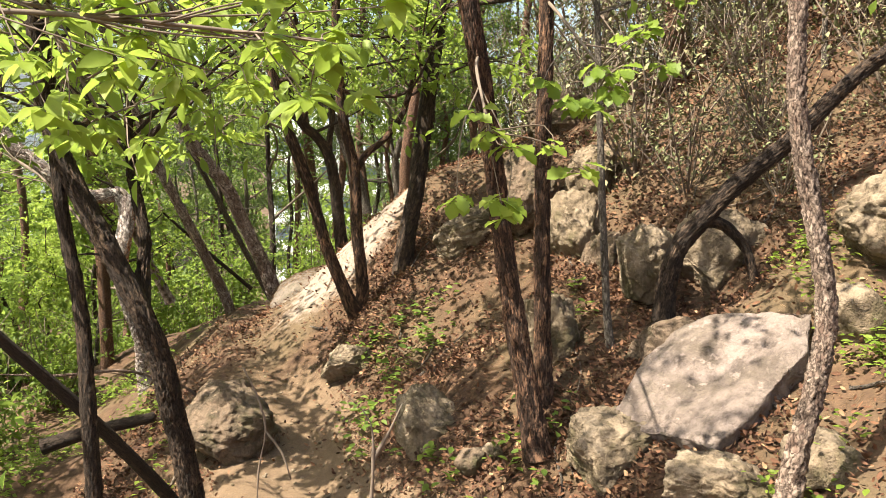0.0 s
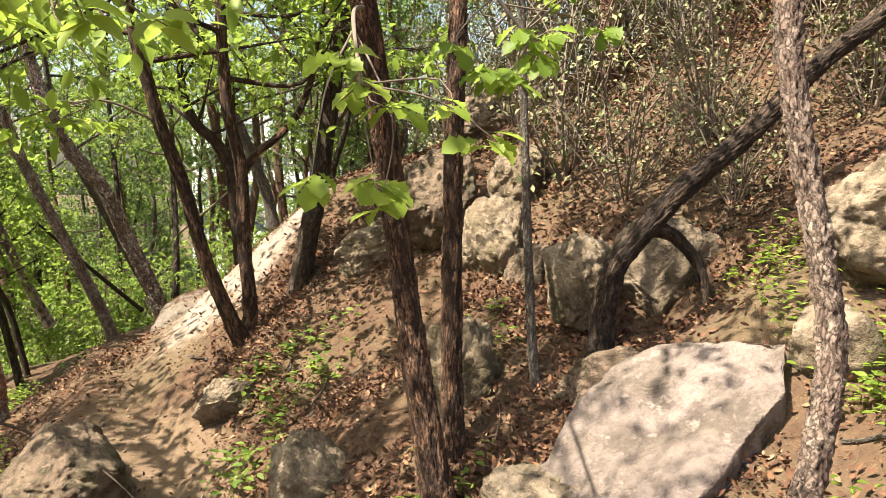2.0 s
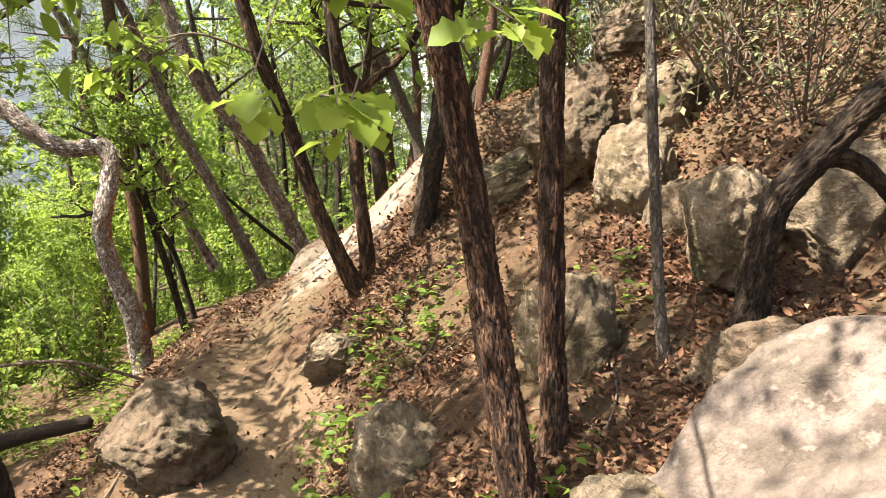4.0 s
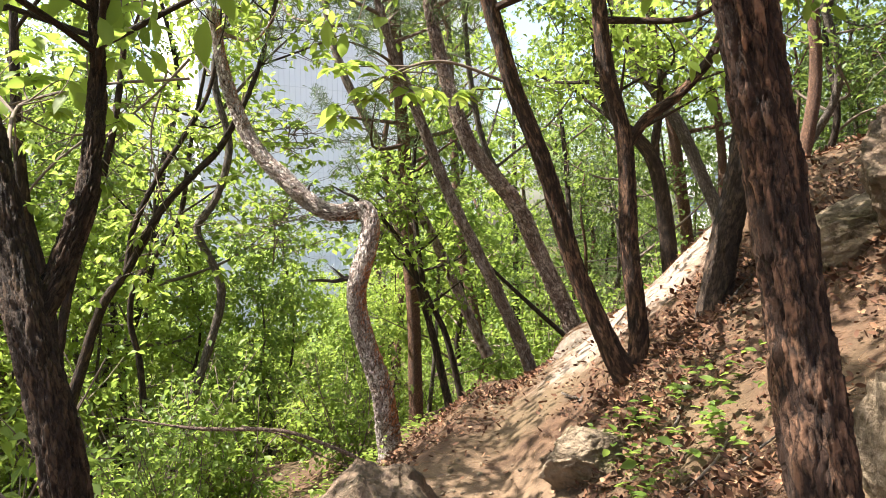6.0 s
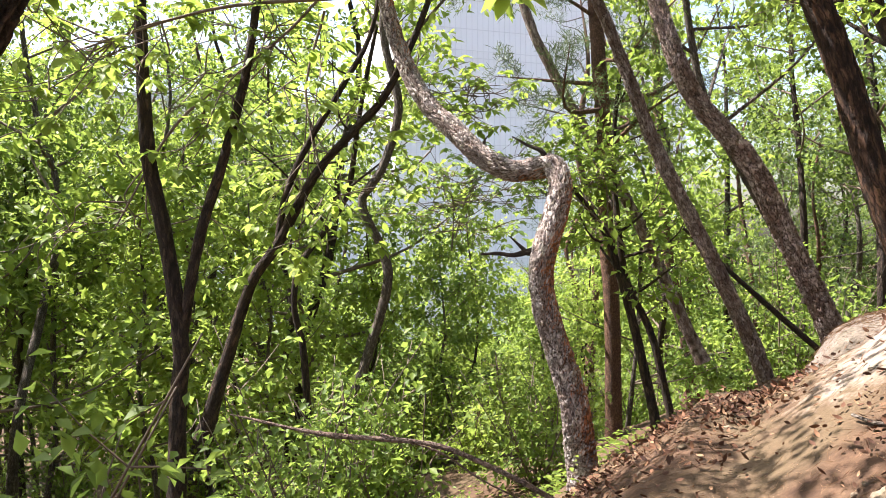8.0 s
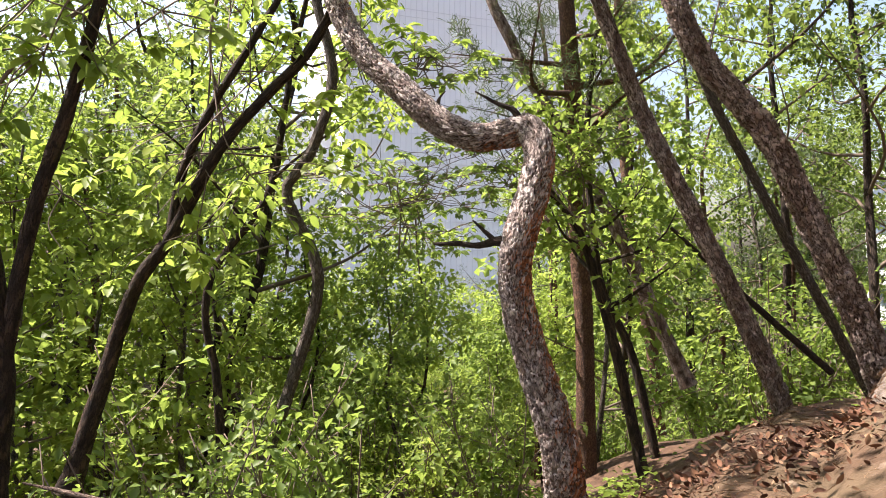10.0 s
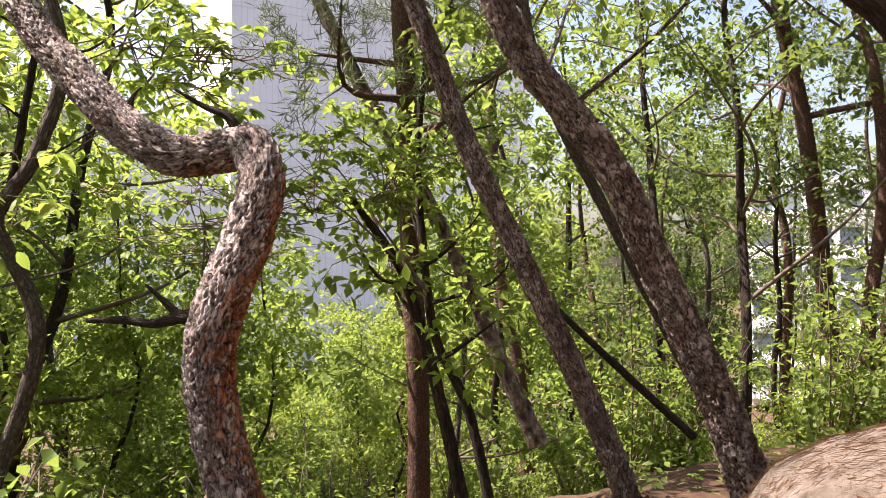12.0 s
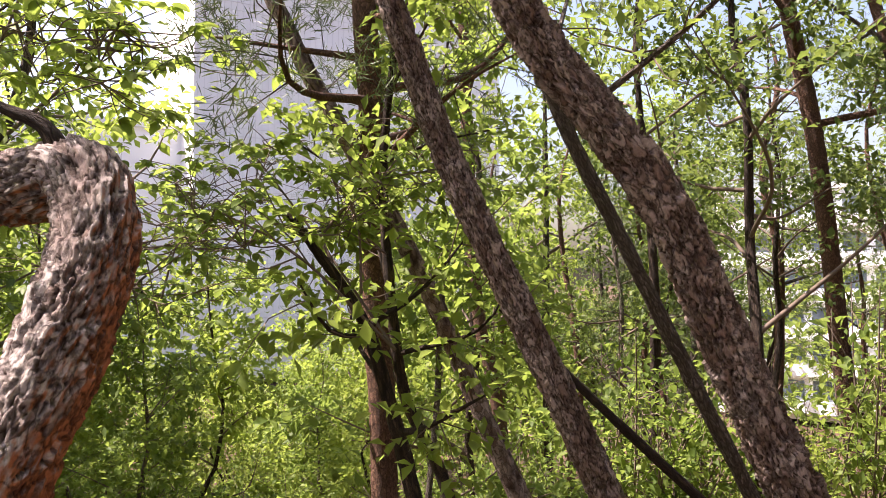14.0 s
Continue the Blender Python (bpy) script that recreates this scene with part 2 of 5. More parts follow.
M_OAK_RED = plated_bark("furrowed_red_brown_bark", (0.31, 0.165, 0.098), (0.018, 0.010, 0.007), (0.06, 0.032, 0.021), (80, 17), None, (0.35, 0.85))
M_PINE = plated_bark("plated_pine_bark", (0.56, 0.455, 0.40), (0.045, 0.023, 0.017), (0.25, 0.165, 0.13), (36, 18), None, (0.25, 0.75))
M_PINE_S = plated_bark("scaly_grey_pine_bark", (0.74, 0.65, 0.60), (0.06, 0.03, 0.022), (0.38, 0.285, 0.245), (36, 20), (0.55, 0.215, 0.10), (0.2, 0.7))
M_PALE = plated_bark("curling_pale_bark", (0.46, 0.35, 0.28), (0.05, 0.03, 0.022), (0.20, 0.13, 0.10), (70, 36))
M_TWIG = plain("twig_bark", (0.11, 0.08, 0.06), (0.17, 0.13, 0.10), 20.0)
M_WOOD = bark_material("broken_dry_wood", (0.17, 0.115, 0.08), (0.03, 0.02, 0.015), (0.09, 0.06, 0.045), (90, 14), 1.0, 0.3)
M_LEAF = leaf_material("oak_leaf", (0.10, 0.155, 0.024), (0.175, 0.25, 0.036), (0.29, 0.37, 0.06), 0.58)
# darker copy of the leaf greens, with the wood's shade put into the colour
M_LEAF_DARK = leaf_material("shade_tinted_leaf", (0.04, 0.072, 0.022), (0.07, 0.115, 0.03), (0.14, 0.19, 0.04), 0.4)
M_LEAF_YOUNG = leaf_material("young_leaf", (0.16, 0.23, 0.035), (0.24, 0.315, 0.045), (0.34, 0.40, 0.07), 0.58)
M_LEAF_MID = leaf_material("summer_leaf", (0.075, 0.13, 0.026), (0.13, 0.20, 0.036), (0.24, 0.31, 0.055), 0.56)
M_NEEDLE = leaf_material("pine_needle", (0.06, 0.095, 0.04), (0.10, 0.14, 0.06), (0.16, 0.195, 0.095), 0.2)
M_DRYBRUSH = litter_material("dry_brush_leaf", [(0, (0.11, 0.11, 0.055)), (0.5, (0.15, 0.17, 0.075)), (1, (0.24, 0.20, 0.11))])
M_LITTER = litter_material("dry_leaf_litter", [(0, (0.045, 0.02, 0.012)), (0.5, (0.10, 0.045, 0.024)), (0.85, (0.175, 0.085, 0.045)), (1, (0.29, 0.175, 0.10))])
M_STRAW = litter_material("needle_straw", [(0, (0.17, 0.09, 0.05)), (0.5, (0.28, 0.17, 0.095)), (1, (0.40, 0.28, 0.17))])
M_WALL = plain("pale_panel", (0.84, 0.85, 0.86), (0.79, 0.80, 0.82), 0.3)
M_GROOVE = plain("panel_joint", (0.72, 0.735, 0.75), (0.68, 0.69, 0.71), 0.6)
M_FENCE = plain("dark_fence_paint", (0.06, 0.065, 0.06), (0.10, 0.10, 0.09), 5.0, 0.5)
M_GLASS = plain("window_glass", (0.10, 0.13, 0.16), (0.16, 0.19, 0.22), 0.4, 0.15)

# ---------------------------------------------------------------- numeric helpers


def hash01(i, j, k=0):
    n = (np.int64(i) * 374761393 + np.int64(j) * 668265263 + np.int64(k) * 2147483647 % 1274126177) & 0x7FFFFFFF
    n = ((n ^ (n >> 13)) * 1274126177) & 0x7FFFFFFF
    n = ((n ^ (n >> 16)) * 374761393) & 0x7FFFFFFF
    return (n & 0xFFFFF) / float(0xFFFFF)


def vnoise(x, y, z=0.0):
    """Smooth value noise, -1 to 1, on numpy arrays."""
    x, y, z = np.broadcast_arrays(np.asarray(x, float), np.asarray(y, float), np.asarray(z, float))
    xi, yi, zi = (np.floor(v).astype(np.int64) for v in (x, y, z))
    fx, fy, fz = x - xi, y - yi, z - zi
    fx, fy, fz = (f * f * (3 - 2 * f) for f in (fx, fy, fz))
    total = 0
    for a in (0, 1):
        for b in (0, 1):
            for c in (0, 1):
                w = (fx if a else 1 - fx) * (fy if b else 1 - fy) * (fz if c else 1 - fz)
                total = total + w * hash01(xi + a, yi + b, (zi + c) * 7919)
    return total * 2 - 1


def fbm(x, y, z=0.0, octaves=3):
    s, a = 0, 1.0
    for o in range(octaves):
        f = 2.03 ** o
        s = s + a * vnoise(x * f + 17.3 * o, y * f + 5.1 * o, np.asarray(z) * f + 9.7 * o)
        a *= 0.5
    return s


# the trail's line over the hill: along y, its x and its height
TRAIL_Y = np.array([-8, -3, 0, 1.2, 2.3, 3.4, 4.4, 5.9, 6.8, 7.6, 8.6, 10, 11.5, 13, 16, 20, 26, 40, 80])
TRAIL_X = np.array([-.6, -.3, 0, .25, .75, .62, .08, -1.25, -1.4, -1.6, -2.2, -2.75, -2.9, -3.0, -3.0, -2.4, -.5, 4, 16])
TRAIL_Z = np.array([.9, .4, 0, -.2, -.3, -.7, -.93, -1.15, -1.05, -.87, -.62, -.6, -.72, -.9, -1.2, -1.7, -2.5, -4, -6])
_fy = np.arange(-8, 80, 0.1)
_k = np.exp(-0.5 * (np.arange(-10, 11) * 0.1 / 0.3) ** 2)
_k /= _k.sum()
_fx = np.convolve(np.pad(np.interp(_fy, TRAIL_Y, TRAIL_X), 10, mode="edge"), _k, "valid")
_fz = np.convolve(np.pad(np.interp(_fy, TRAIL_Y, TRAIL_Z), 10, mode="edge"), _k, "valid")


def trail_off(x, y):
    return x - np.interp(y, _fy, _fx)


def ground(x, y):
    """Height of the hillside: a trail benched across a slope that rises on the x side and falls on the other."""
    x, y = np.asarray(x, float), np.asarray(y, float)
    d = trail_off(x, y)
    z = np.interp(y, _fy, _fz)
    up = np.maximum(d - 0.25, 0)
    edge = np.interp(y, [7.8, 8.7, 11.5, 13], [0.45, 0.1, 0.1, 0.4])
    steep = np.interp(y, [7.8, 8.7, 11.5, 14], [0.42, 0.78, 0.78, 0.42])
    dn = np.maximum(-d - edge, 0)
    z = z + 0.62 * np.minimum(up, 6) + 0.42 * np.clip(up - 6, 0, 20) + 0.1 * np.clip(up - 26, 0, 60)
    z = z - steep * np.minimum(dn, 1.5) - 0.38 * np.clip(dn - 1.5, 0, 3.5) - 0.2 * np.clip(dn - 5, 0, 16)
    # the rocky shoulder that the trail goes round
    z = z + 0.5 * np.exp(-(((x + 0.4) / 1.1) ** 2 + ((y - 10.7) / 1.3) ** 2))
    # the hollow below the arched tree
    z = z - 0.42 * np.exp(-(((x - 2.12) / 0.45) ** 2 + ((y - 6.0) / 0.42) ** 2))
    rough = np.clip((np.abs(d) - 0.3) / 1.0, 0.25, 1) * (1 - 0.6 * bare(x, y))
    near = np.exp(-(np.hypot(x, y - 6) / 30) ** 2)
    z = z + 0.022 * np.abs(fbm(x * 2.6, y * 2.6, 5, 3)) * near_trail(x, y) + rough * (0.10 * fbm(x * 0.9, y * 0.9, 0, 3) + 0.035 * fbm(x * 4, y * 4, 3, 2) * near)
    return z + 0.006 * fbm(x * 11, y * 11, 7, 2) * near


def near_trail(x, y):
    return np.exp(-(np.hypot(x + 0.5, y - 6.5) / 9) ** 2)


def bare(x, y):
    """How far the sunlit shoulder is swept down to pale rock."""
    return np.exp(-(((x + 1.05 + 0.35 * (10.2 - y)) / 0.85) ** 2 + ((y - 10.3) / 1.35) ** 2))


def gz(x, y):
    return float(ground(np.array([x]), np.array([y]))[0])


def make_mesh(name, verts, faces, material, smooth=True, uv=None):
    me = bpy.data.meshes.new(name)
    verts = np.asarray(verts, np.float32)
    faces = np.asarray(faces, np.int32)
    me.vertices.add(len(verts))
    me.vertices.foreach_set("co", verts.ravel())
    n, k = faces.shape
    me.loops.add(n * k)
    me.loops.foreach_set("vertex_index", faces.ravel())
    me.polygons.add(n)
    me.polygons.foreach_set("loop_start", np.arange(n, dtype=np.int32) * k)
    if smooth:
        me.polygons.foreach_set("use_smooth", np.ones(n, bool))
    if uv is not None:
        layer = me.uv_layers.new(name="UVMap")
        layer.data.foreach_set("uv", np.asarray(uv, np.float32)[faces.ravel()].ravel())
    me.materials.append(material)
    me.update(calc_edges=True)
    me.validate()
    return me


def part(name, me, parent=None, label=""):
    ob = new(name, me)
    if parent is not None:
        ob.parent = parent
    if label:
        tagged(ob, label)
    if name in ("branchwork", "stemwork", "crown", "foliage"):
        tagged(ob, kind="stuff")
    return ob


def spline(pts, step=0.06):
    """A smooth line through a few points, cut into even steps."""
    p = np.array(pts, float)
    if len(p) == 2:
        n = max(2, int(np.linalg.norm(p[1] - p[0]) / step) + 1)
        return p[0] + (p[1] - p[0]) * np.linspace(0, 1, n)[:, None]
    q = np.vstack([2 * p[0] - p[1], p, 2 * p[-1] - p[-2]])
    out = []
    for i in range(1, len(q) - 2):
        a, b, c, d = q[i - 1:i + 3]
        n = max(2, int(np.linalg.norm(c - b) / step))
        t = np.linspace(0, 1, n, endpoint=False)[:, None]
        out.append(0.5 * (2 * b + (c - a) * t + (2 * a - 5 * b + 4 * c - d) * t ** 2 + (3 * b - a - 3 * c + d) * t ** 3))
    out.append(p[-1:])
    return np.vstack(out)


def plates(u, v, around, tall, seed):
    """Cells round a stem: u in cells (wraps after `around`), v in cells. Gives each point's cell value, its nearness to a joint, and its place in the cell."""
    ui, vi = np.floor(u).astype(np.int64), np.floor(v).astype(np.int64)
    best = np.full(u.shape, 9.0)
    second = np.full(u.shape, 9.0)
    val, rise = np.zeros(u.shape), np.zeros(u.shape)
    for a in (-1, 0, 1):
        for b in (-1, 0, 1):
            cu, cv = ui + a, vi + b
            w = np.mod(cu, around)
            pu = cu + 0.15 + 0.7 * hash01(w, cv, seed)
            pv = cv + 0.1 + 0.8 * hash01(w, cv, seed + 31)
            d = np.hypot(u - pu, v - pv)
            near = d < best
            second = np.where(near, best, np.minimum(second, d))
            val = np.where(near, hash01(w, cv, seed + 77), val)
            rise = np.where(near, v - pv, rise)
            best = np.where(near, d, best)
    return val, np.clip(1 - (second - best) / 0.15, 0, 1), rise


class Tubes:
    """Collects many stems into one mesh."""

    def __init__(self):
        self.v, self.f, self.uv, self.n = [], [], [], 0
        self.plate, self.crack = [], []

    def add(self, line, radii, seg=6, relief=0.0, freq=9.0, stretch=3.0, seed=0.0, cell=None):
        line = np.asarray(line, float)
        n = len(line)
        r = np.interp(np.linspace(0, 1, n), np.linspace(0, 1, len(radii)), radii)
        tan = np.gradient(line, axis=0)
        tan /= np.linalg.norm(tan, axis=1)[:, None] + 1e-9
        u = np.cross(tan, (0.31, 0.93, 0.12))
        bad = np.linalg.norm(u, axis=1) < 0.2
        u[bad] = np.cross(tan[bad], (1, 0, 0))
        u /= np.linalg.norm(u, axis=1)[:, None]
        w = np.cross(tan, u)
        a = np.linspace(0, 2 * np.pi, seg + 1)
        ca, sa = np.cos(a), np.sin(a)
        length = np.r_[0, np.cumsum(np.linalg.norm(np.diff(line, axis=0), axis=1))]
        rr = np.repeat(r[:, None], seg + 1, 1)
        val, crack = np.zeros_like(rr), np.zeros_like(rr)
        if cell:
            wide, tall = cell
            around = max(5, int(round(2 * math.pi * r.mean() / wide)))
            uu = np.repeat((a / (2 * np.pi) * around)[None], n, 0)
            lv = np.repeat(length[:, None], seg + 1, 1) / tall
            cx, sy = np.cos(a)[None] * 2.2 + 0 * lv, np.sin(a)[None] * 2.2 + 0 * lv
            wob = 0.6 * vnoise(cx * 1.9, sy * 1.9, lv * 1.3 + seed) + 0.35 * vnoise(cx * 4.6, sy * 4.6, lv * 3.1 + seed)
            val, crack, rise = plates(uu + wob, lv + 0.8 * vnoise(cx * 2.4 + 5, sy * 2.4, lv * 1.1) + 0.3 * vnoise(cx * 5.3 + 5, sy * 5.3, lv * 2.9), around, tall, int(seed * 13) % 977)
            crack = np.clip(crack * 1.1 - 0.35 * vnoise(cx * 9, sy * 9, lv * 6), 0, 1)
            rr = rr + relief * (0.8 * val - 0.7 * crack + 0.55 * rise - 0.2) + relief * 0.5 * vnoise(cx * 7, sy * 7, lv * 5)
            rr = rr + 0.05 * r[:, None] * vnoise(cx * 0.6, sy * 0.6, length[:, None] * 4 + seed)
        elif relief:
            cx, sy, lv = ca[None] * rr * freq, sa[None] * rr * freq, length[:, None] * freq / stretch + 0 * rr
            rel = vnoise(cx * 3 + seed, sy * 3, lv * 3) * 0.6 + np.abs(vnoise(cx * 6, sy * 6 + seed, lv * 6)) * 0.8
            rr = rr + relief * rel + relief * 0.8 * vnoise(cx * 0.7 + seed, sy * 0.7, lv * 0.6)
        v = line[:, None] + rr[..., None] * (u[:, None] * ca[None, :, None] + w[:, None] * sa[None, :, None])
        uv = np.stack([np.repeat((a / (2 * np.pi))[None], n, 0) * (2 * np.pi * r.mean()), np.repeat(length[:, None], seg + 1, 1)], -1)
        i = np.arange(n - 1)[:, None] * (seg + 1) + np.arange(seg)[None] + self.n
        f = np.stack([i, i + 1, i + seg + 2, i + seg + 1], -1).reshape(-1, 4)
        tip = self.n + (n - 1) * (seg + 1)
        self.v.append(v.reshape(-1, 3))
        self.plate.append(np.r_[val.ravel(), 0.5])
        self.crack.append(np.r_[crack.ravel(), 0.0])
        self.uv.append(uv.reshape(-1, 2))
        self.f.append(f)
        self.n += n * (seg + 1)
        # close the far end to a point
        self.v.append((line[-1] + tan[-1] * r[-1] * 0.6)[None])
        self.uv.append(np.array([[0, length[-1]]]))
        top = self.n
        self.f.append(np.array([[tip + k, tip + k + 1, top, top] for k in range(seg)]))
        self.n += 1

    def mesh(self, name, material, origin=(0, 0, 0)):
        v = np.vstack(self.v) - np.asarray(origin, float)
        f = np.vstack(self.f)
        me = bpy.data.meshes.new(name)
        tri = f[:, 2] == f[:, 3]
        faces = [tuple(q) for q in f[~tri].tolist()] + [tuple(q[:3]) for q in f[tri].tolist()]
        me.from_pydata(v.tolist(), [], faces)
        me.polygons.foreach_set("use_smooth", np.ones(len(faces), bool))
        idx = np.empty(len(me.loops), np.int32)
        me.loops.foreach_get("vertex_index", idx)
        layer = me.uv_layers.new(name="UVMap")
        layer.data.foreach_set("uv", np.vstack(self.uv)[idx].astype(np.float32).ravel())
        for key, data in (("plate", self.plate), ("crack", self.crack)):
            me.attributes.new(key, "FLOAT", "POINT").data.foreach_set("value", np.concatenate(data).astype(np.float32))
        me.materials.append(material)
        return me


# leaf outlines: (along, half width) with the midrib sunk
SIMPLE = [(0.0, 0.0), (0.55, 0.28), (1.0, 0.0)]
FLAT = "flat"
LOBED = [(0.0, 0.02), (0.16, 0.07), (0.24, 0.15), (0.33, 0.10), (0.44, 0.24), (0.53, 0.17), (0.66, 0.33), (0.75, 0.23), (0.85, 0.24), (1.0, 0.0)]
OVATE = [(0.0, 0.01), (0.15, 0.14), (0.42, 0.25), (0.72, 0.19), (1.0, 0.0)]


def leaf_mesh(name, pos, direction, normal, size, material, outline=SIMPLE, origin=(0, 0, 0), droop=0.15, wide=0.3):
    """Every leaf is an island of its own: two halves folded along the midrib."""
    pos, direction, normal = (np.asarray(a, float) for a in (pos, direction, normal))
    direction = direction / (np.linalg.norm(direction, axis=1)[:, None] + 1e-9)
    side = np.cross(direction, normal)
    side /= np.linalg.norm(side, axis=1)[:, None] + 1e-9
    up = np.cross(side, direction)
    size = np.broadcast_to(np.asarray(size, float), (len(pos),))[:, None]
    if outline is FLAT:                      # far leaves: a kite of two triangles
        a, b = pos, pos + size * direction - size * droop * up
        m = pos + size * 0.55 * direction
        verts = np.stack([a, m - size * wide * side + size * wide * 0.33 * up, b, m + size * wide * side + size * wide * 0.33 * up], 1) - np.asarray(origin, float)
        faces = (np.arange(len(pos))[:, None, None] * 4 + np.array([[0, 1, 2], [0, 2, 3]])[None]).reshape(-1, 3)
        return make_mesh(name, verts.reshape(-1, 3), faces, material, smooth=False)
    rows = []
    for along, half in outline:
        mid = pos + size * (along * direction - droop * along ** 2 * up)
        if half <= 0.011:
            rows.append((mid,))
        else:
            rows.append((mid - size * half * side + size * half * 0.35 * up, mid, mid + size * half * side + size * half * 0.35 * up))
    verts = np.stack([r for row in rows for r in row], 1) - np.asarray(origin, float)
    tri, at, idx = [], 0, []
    for row in rows:
        idx.append(list(range(at, at + len(row))))
        at += len(row)
    for p, q in zip(idx, idx[1:]):
        pl, pm, pr = (p[0], p[len(p) // 2], p[-1])
        ql, qm, qr = (q[0], q[len(q) // 2], q[-1])
        for a, b, c, d in ((pm, pl, ql, qm), (pr, pm, qm, qr)):
            for t in ((a, b, c), (a, c, d)):
                if len(set(t)) == 3:
                    tri.append(t)
    tri = np.array(tri)
    faces = (np.arange(len(pos))[:, None, None] * at + tri[None]).reshape(-1, 3)
    return make_mesh(name, verts.reshape(-1, 3), faces, material, smooth=False)


def unit(rng, n, up=0.0):
    d = rng.normal(size=(n, 3))
    d[:, 2] += up
    return d / np.linalg.norm(d, axis=1)[:, None]


def sprays(rng, tips, ways, leaves, spread, size):
    """Whorls of leaves at twig ends, lying in flattish tiers."""
    n = len(tips)
    c = np.repeat(tips, leaves, 0) + rng.normal(size=(n * leaves, 3)) * [spread, spread, spread * 0.45]
    w = np.repeat(ways, leaves, 0) * 0.6 + unit(rng, n * leaves) * 0.9
    w[:, 2] -= 0.15
    nr = unit(rng, n * leaves) * 0.55 + np.array([0, 0, 1.0])
    return c, w, nr, size * rng.uniform(0.6, 1.25, n * leaves)


def grow(rng, trunk, radii, tubes, limbs, start, reach, twigs, lift=0.35, apart=None):
    """Limbs and twigs on a stem; gives the twig ends and their ways."""
    tips, ways = [], []
    n = len(trunk)
    for i in range(limbs):
        f = start + (1 - start) * (i + rng.random()) / limbs
        k = min(n - 2, int(f * (n - 1)))
        p = trunk[k]
        r = np.interp(f, np.linspace(0, 1, len(radii)), radii)
        a = i * 2.4 + rng.uniform(-0.5, 0.5)
        out = np.array([math.cos(a), math.sin(a), lift + rng.uniform(-0.25, 0.5)])
        ln = reach * (1.15 - 0.65 * (f - start) / (1 - start + 1e-6)) * rng.uniform(0.6, 1.2)
        mid = p + out * ln * 0.5 + rng.normal(size=3) * 0.10 * ln
        end = p + out * ln + np.array([0, 0, 0.12 * ln]) + rng.normal(size=3) * 0.12 * ln
        line = spline([p, mid, end], max(0.12, ln / 9))
        if apart is None:
            tubes.add(line, [min(r * 0.55, 0.012 + ln * 0.014), 0.004], 5)
        else:
            one = Tubes()
            one.add(line, [min(r * 0.55, 0.012 + ln * 0.014), 0.004], 7, 0.001)
            part("limb", one.mesh("limb", apart[0], apart[1]), apart[2])
        for j in range(twigs):
            g = 0.3 + 0.7 * (j + rng.random()) / twigs
            q = line[min(len(line) - 1, int(g * (len(line) - 1)))]
            tw = unit(rng, 1, 0.2)[0]
            tw = tw + 0.6 * out / np.linalg.norm(out)
            tw /= np.linalg.norm(tw)
            tl = 0.16 * ln + rng.uniform(0.12, 0.4)
            e = q + tw * tl
            bend = rng.normal(size=3) * 0.03
            if apart is not None:
                tubes.add(np.array([q, q + tw * tl * 0.5 + bend, e]), [0.006, 0.003], 3)
            elif j % 3 == 0:
                tubes.add(np.array([q, e]), [0.006, 0.003], 3)
            tips += [q + tw * tl * 0.55, e]
            ways += [tw, tw]
        tips.append(end)
        ways.append(out / np.linalg.norm(out))
    return np.array(tips), np.array(ways)


def tree(name, label, trunk_pts, radii, bark, seed, limbs=8, start=0.55, reach=1.6, twigs=6, leaves=5, leaf=0.11, leaf_mat=None,
         relief=0.006, seg=16, step=0.06, extra=(), outline=SIMPLE, spread=0.09, category="tree", group="", lift=0.35, crown=True, root=0.35, cell=None):
    """A tree: tapered trunk (with any extra stems), limbs and a crown of single leaves."""
    rng = np.random.default_rng(seed)
    base = np.array(trunk_pts[0], float)
    top = new(name)
    top.location = base
    tagged(top, label, category, group)
    line = spline(trunk_pts, step)
    t = Tubes()
    rr = np.interp(np.linspace(0, 1, len(line)), np.linspace(0, 1, len(radii)), radii)
    lengths = np.r_[0, np.cumsum(np.linalg.norm(np.diff(line, axis=0), axis=1))]
    rr = rr * (1 + root * np.exp(-lengths / 0.16))
    if cell is None and seg > 8:
        cell = (0.022, 0.11)
    t.add(line, rr, seg, relief, seed=seed * 3.7, cell=cell)
    part("trunk", t.mesh("trunk", bark, base), top)
    lines = [(line, radii)]
    for pts, rad in extra:
        t = Tubes()
        l2 = spline(pts, step)
        t.add(l2, rad, max(8, seg - 4), relief, seed=seed * 5.1, cell=cell)
        part("stem", t.mesh("stem", bark, base), top)
        lines.append((l2, rad))
    if not crown:
        return top
    t = Tubes()
    tips, ways = [], []
    for l2, rad in lines:
        a, b = grow(rng, l2, rad, t, limbs, start, reach, twigs, lift, (bark, base, top) if seg > 8 else None)
        tips.append(a)
        ways.append(b)
    part("branchwork", t.mesh("branchwork", M_TWIG if bark is not M_PINE_RED else bark, base), top)
    c, w, nr, s = sprays(rng, np.vstack(tips), np.vstack(ways), leaves, spread, leaf)
    part("crown", leaf_mesh("crown", c, w, nr, s, leaf_mat or M_LEAF, outline, base), top)
    return top


def needle_tufts(rng, tips, ways, per, length, material, origin, name="crown"):
    """Pine tufts: bundles of thin needles fanning from twig ends."""
    n = len(tips)
    c = np.repeat(tips, per, 0) + rng.normal(size=(n * per, 3)) * 0.05
    w = np.repeat(ways, per, 0) * 0.5 + unit(rng, n * per, 0.15)
    nr = unit(rng, n * per)
    return leaf_mesh(name, c, w, nr, length * rng.uniform(0.7, 1.2, n * per), material, FLAT, origin, 0.1, 0.026)


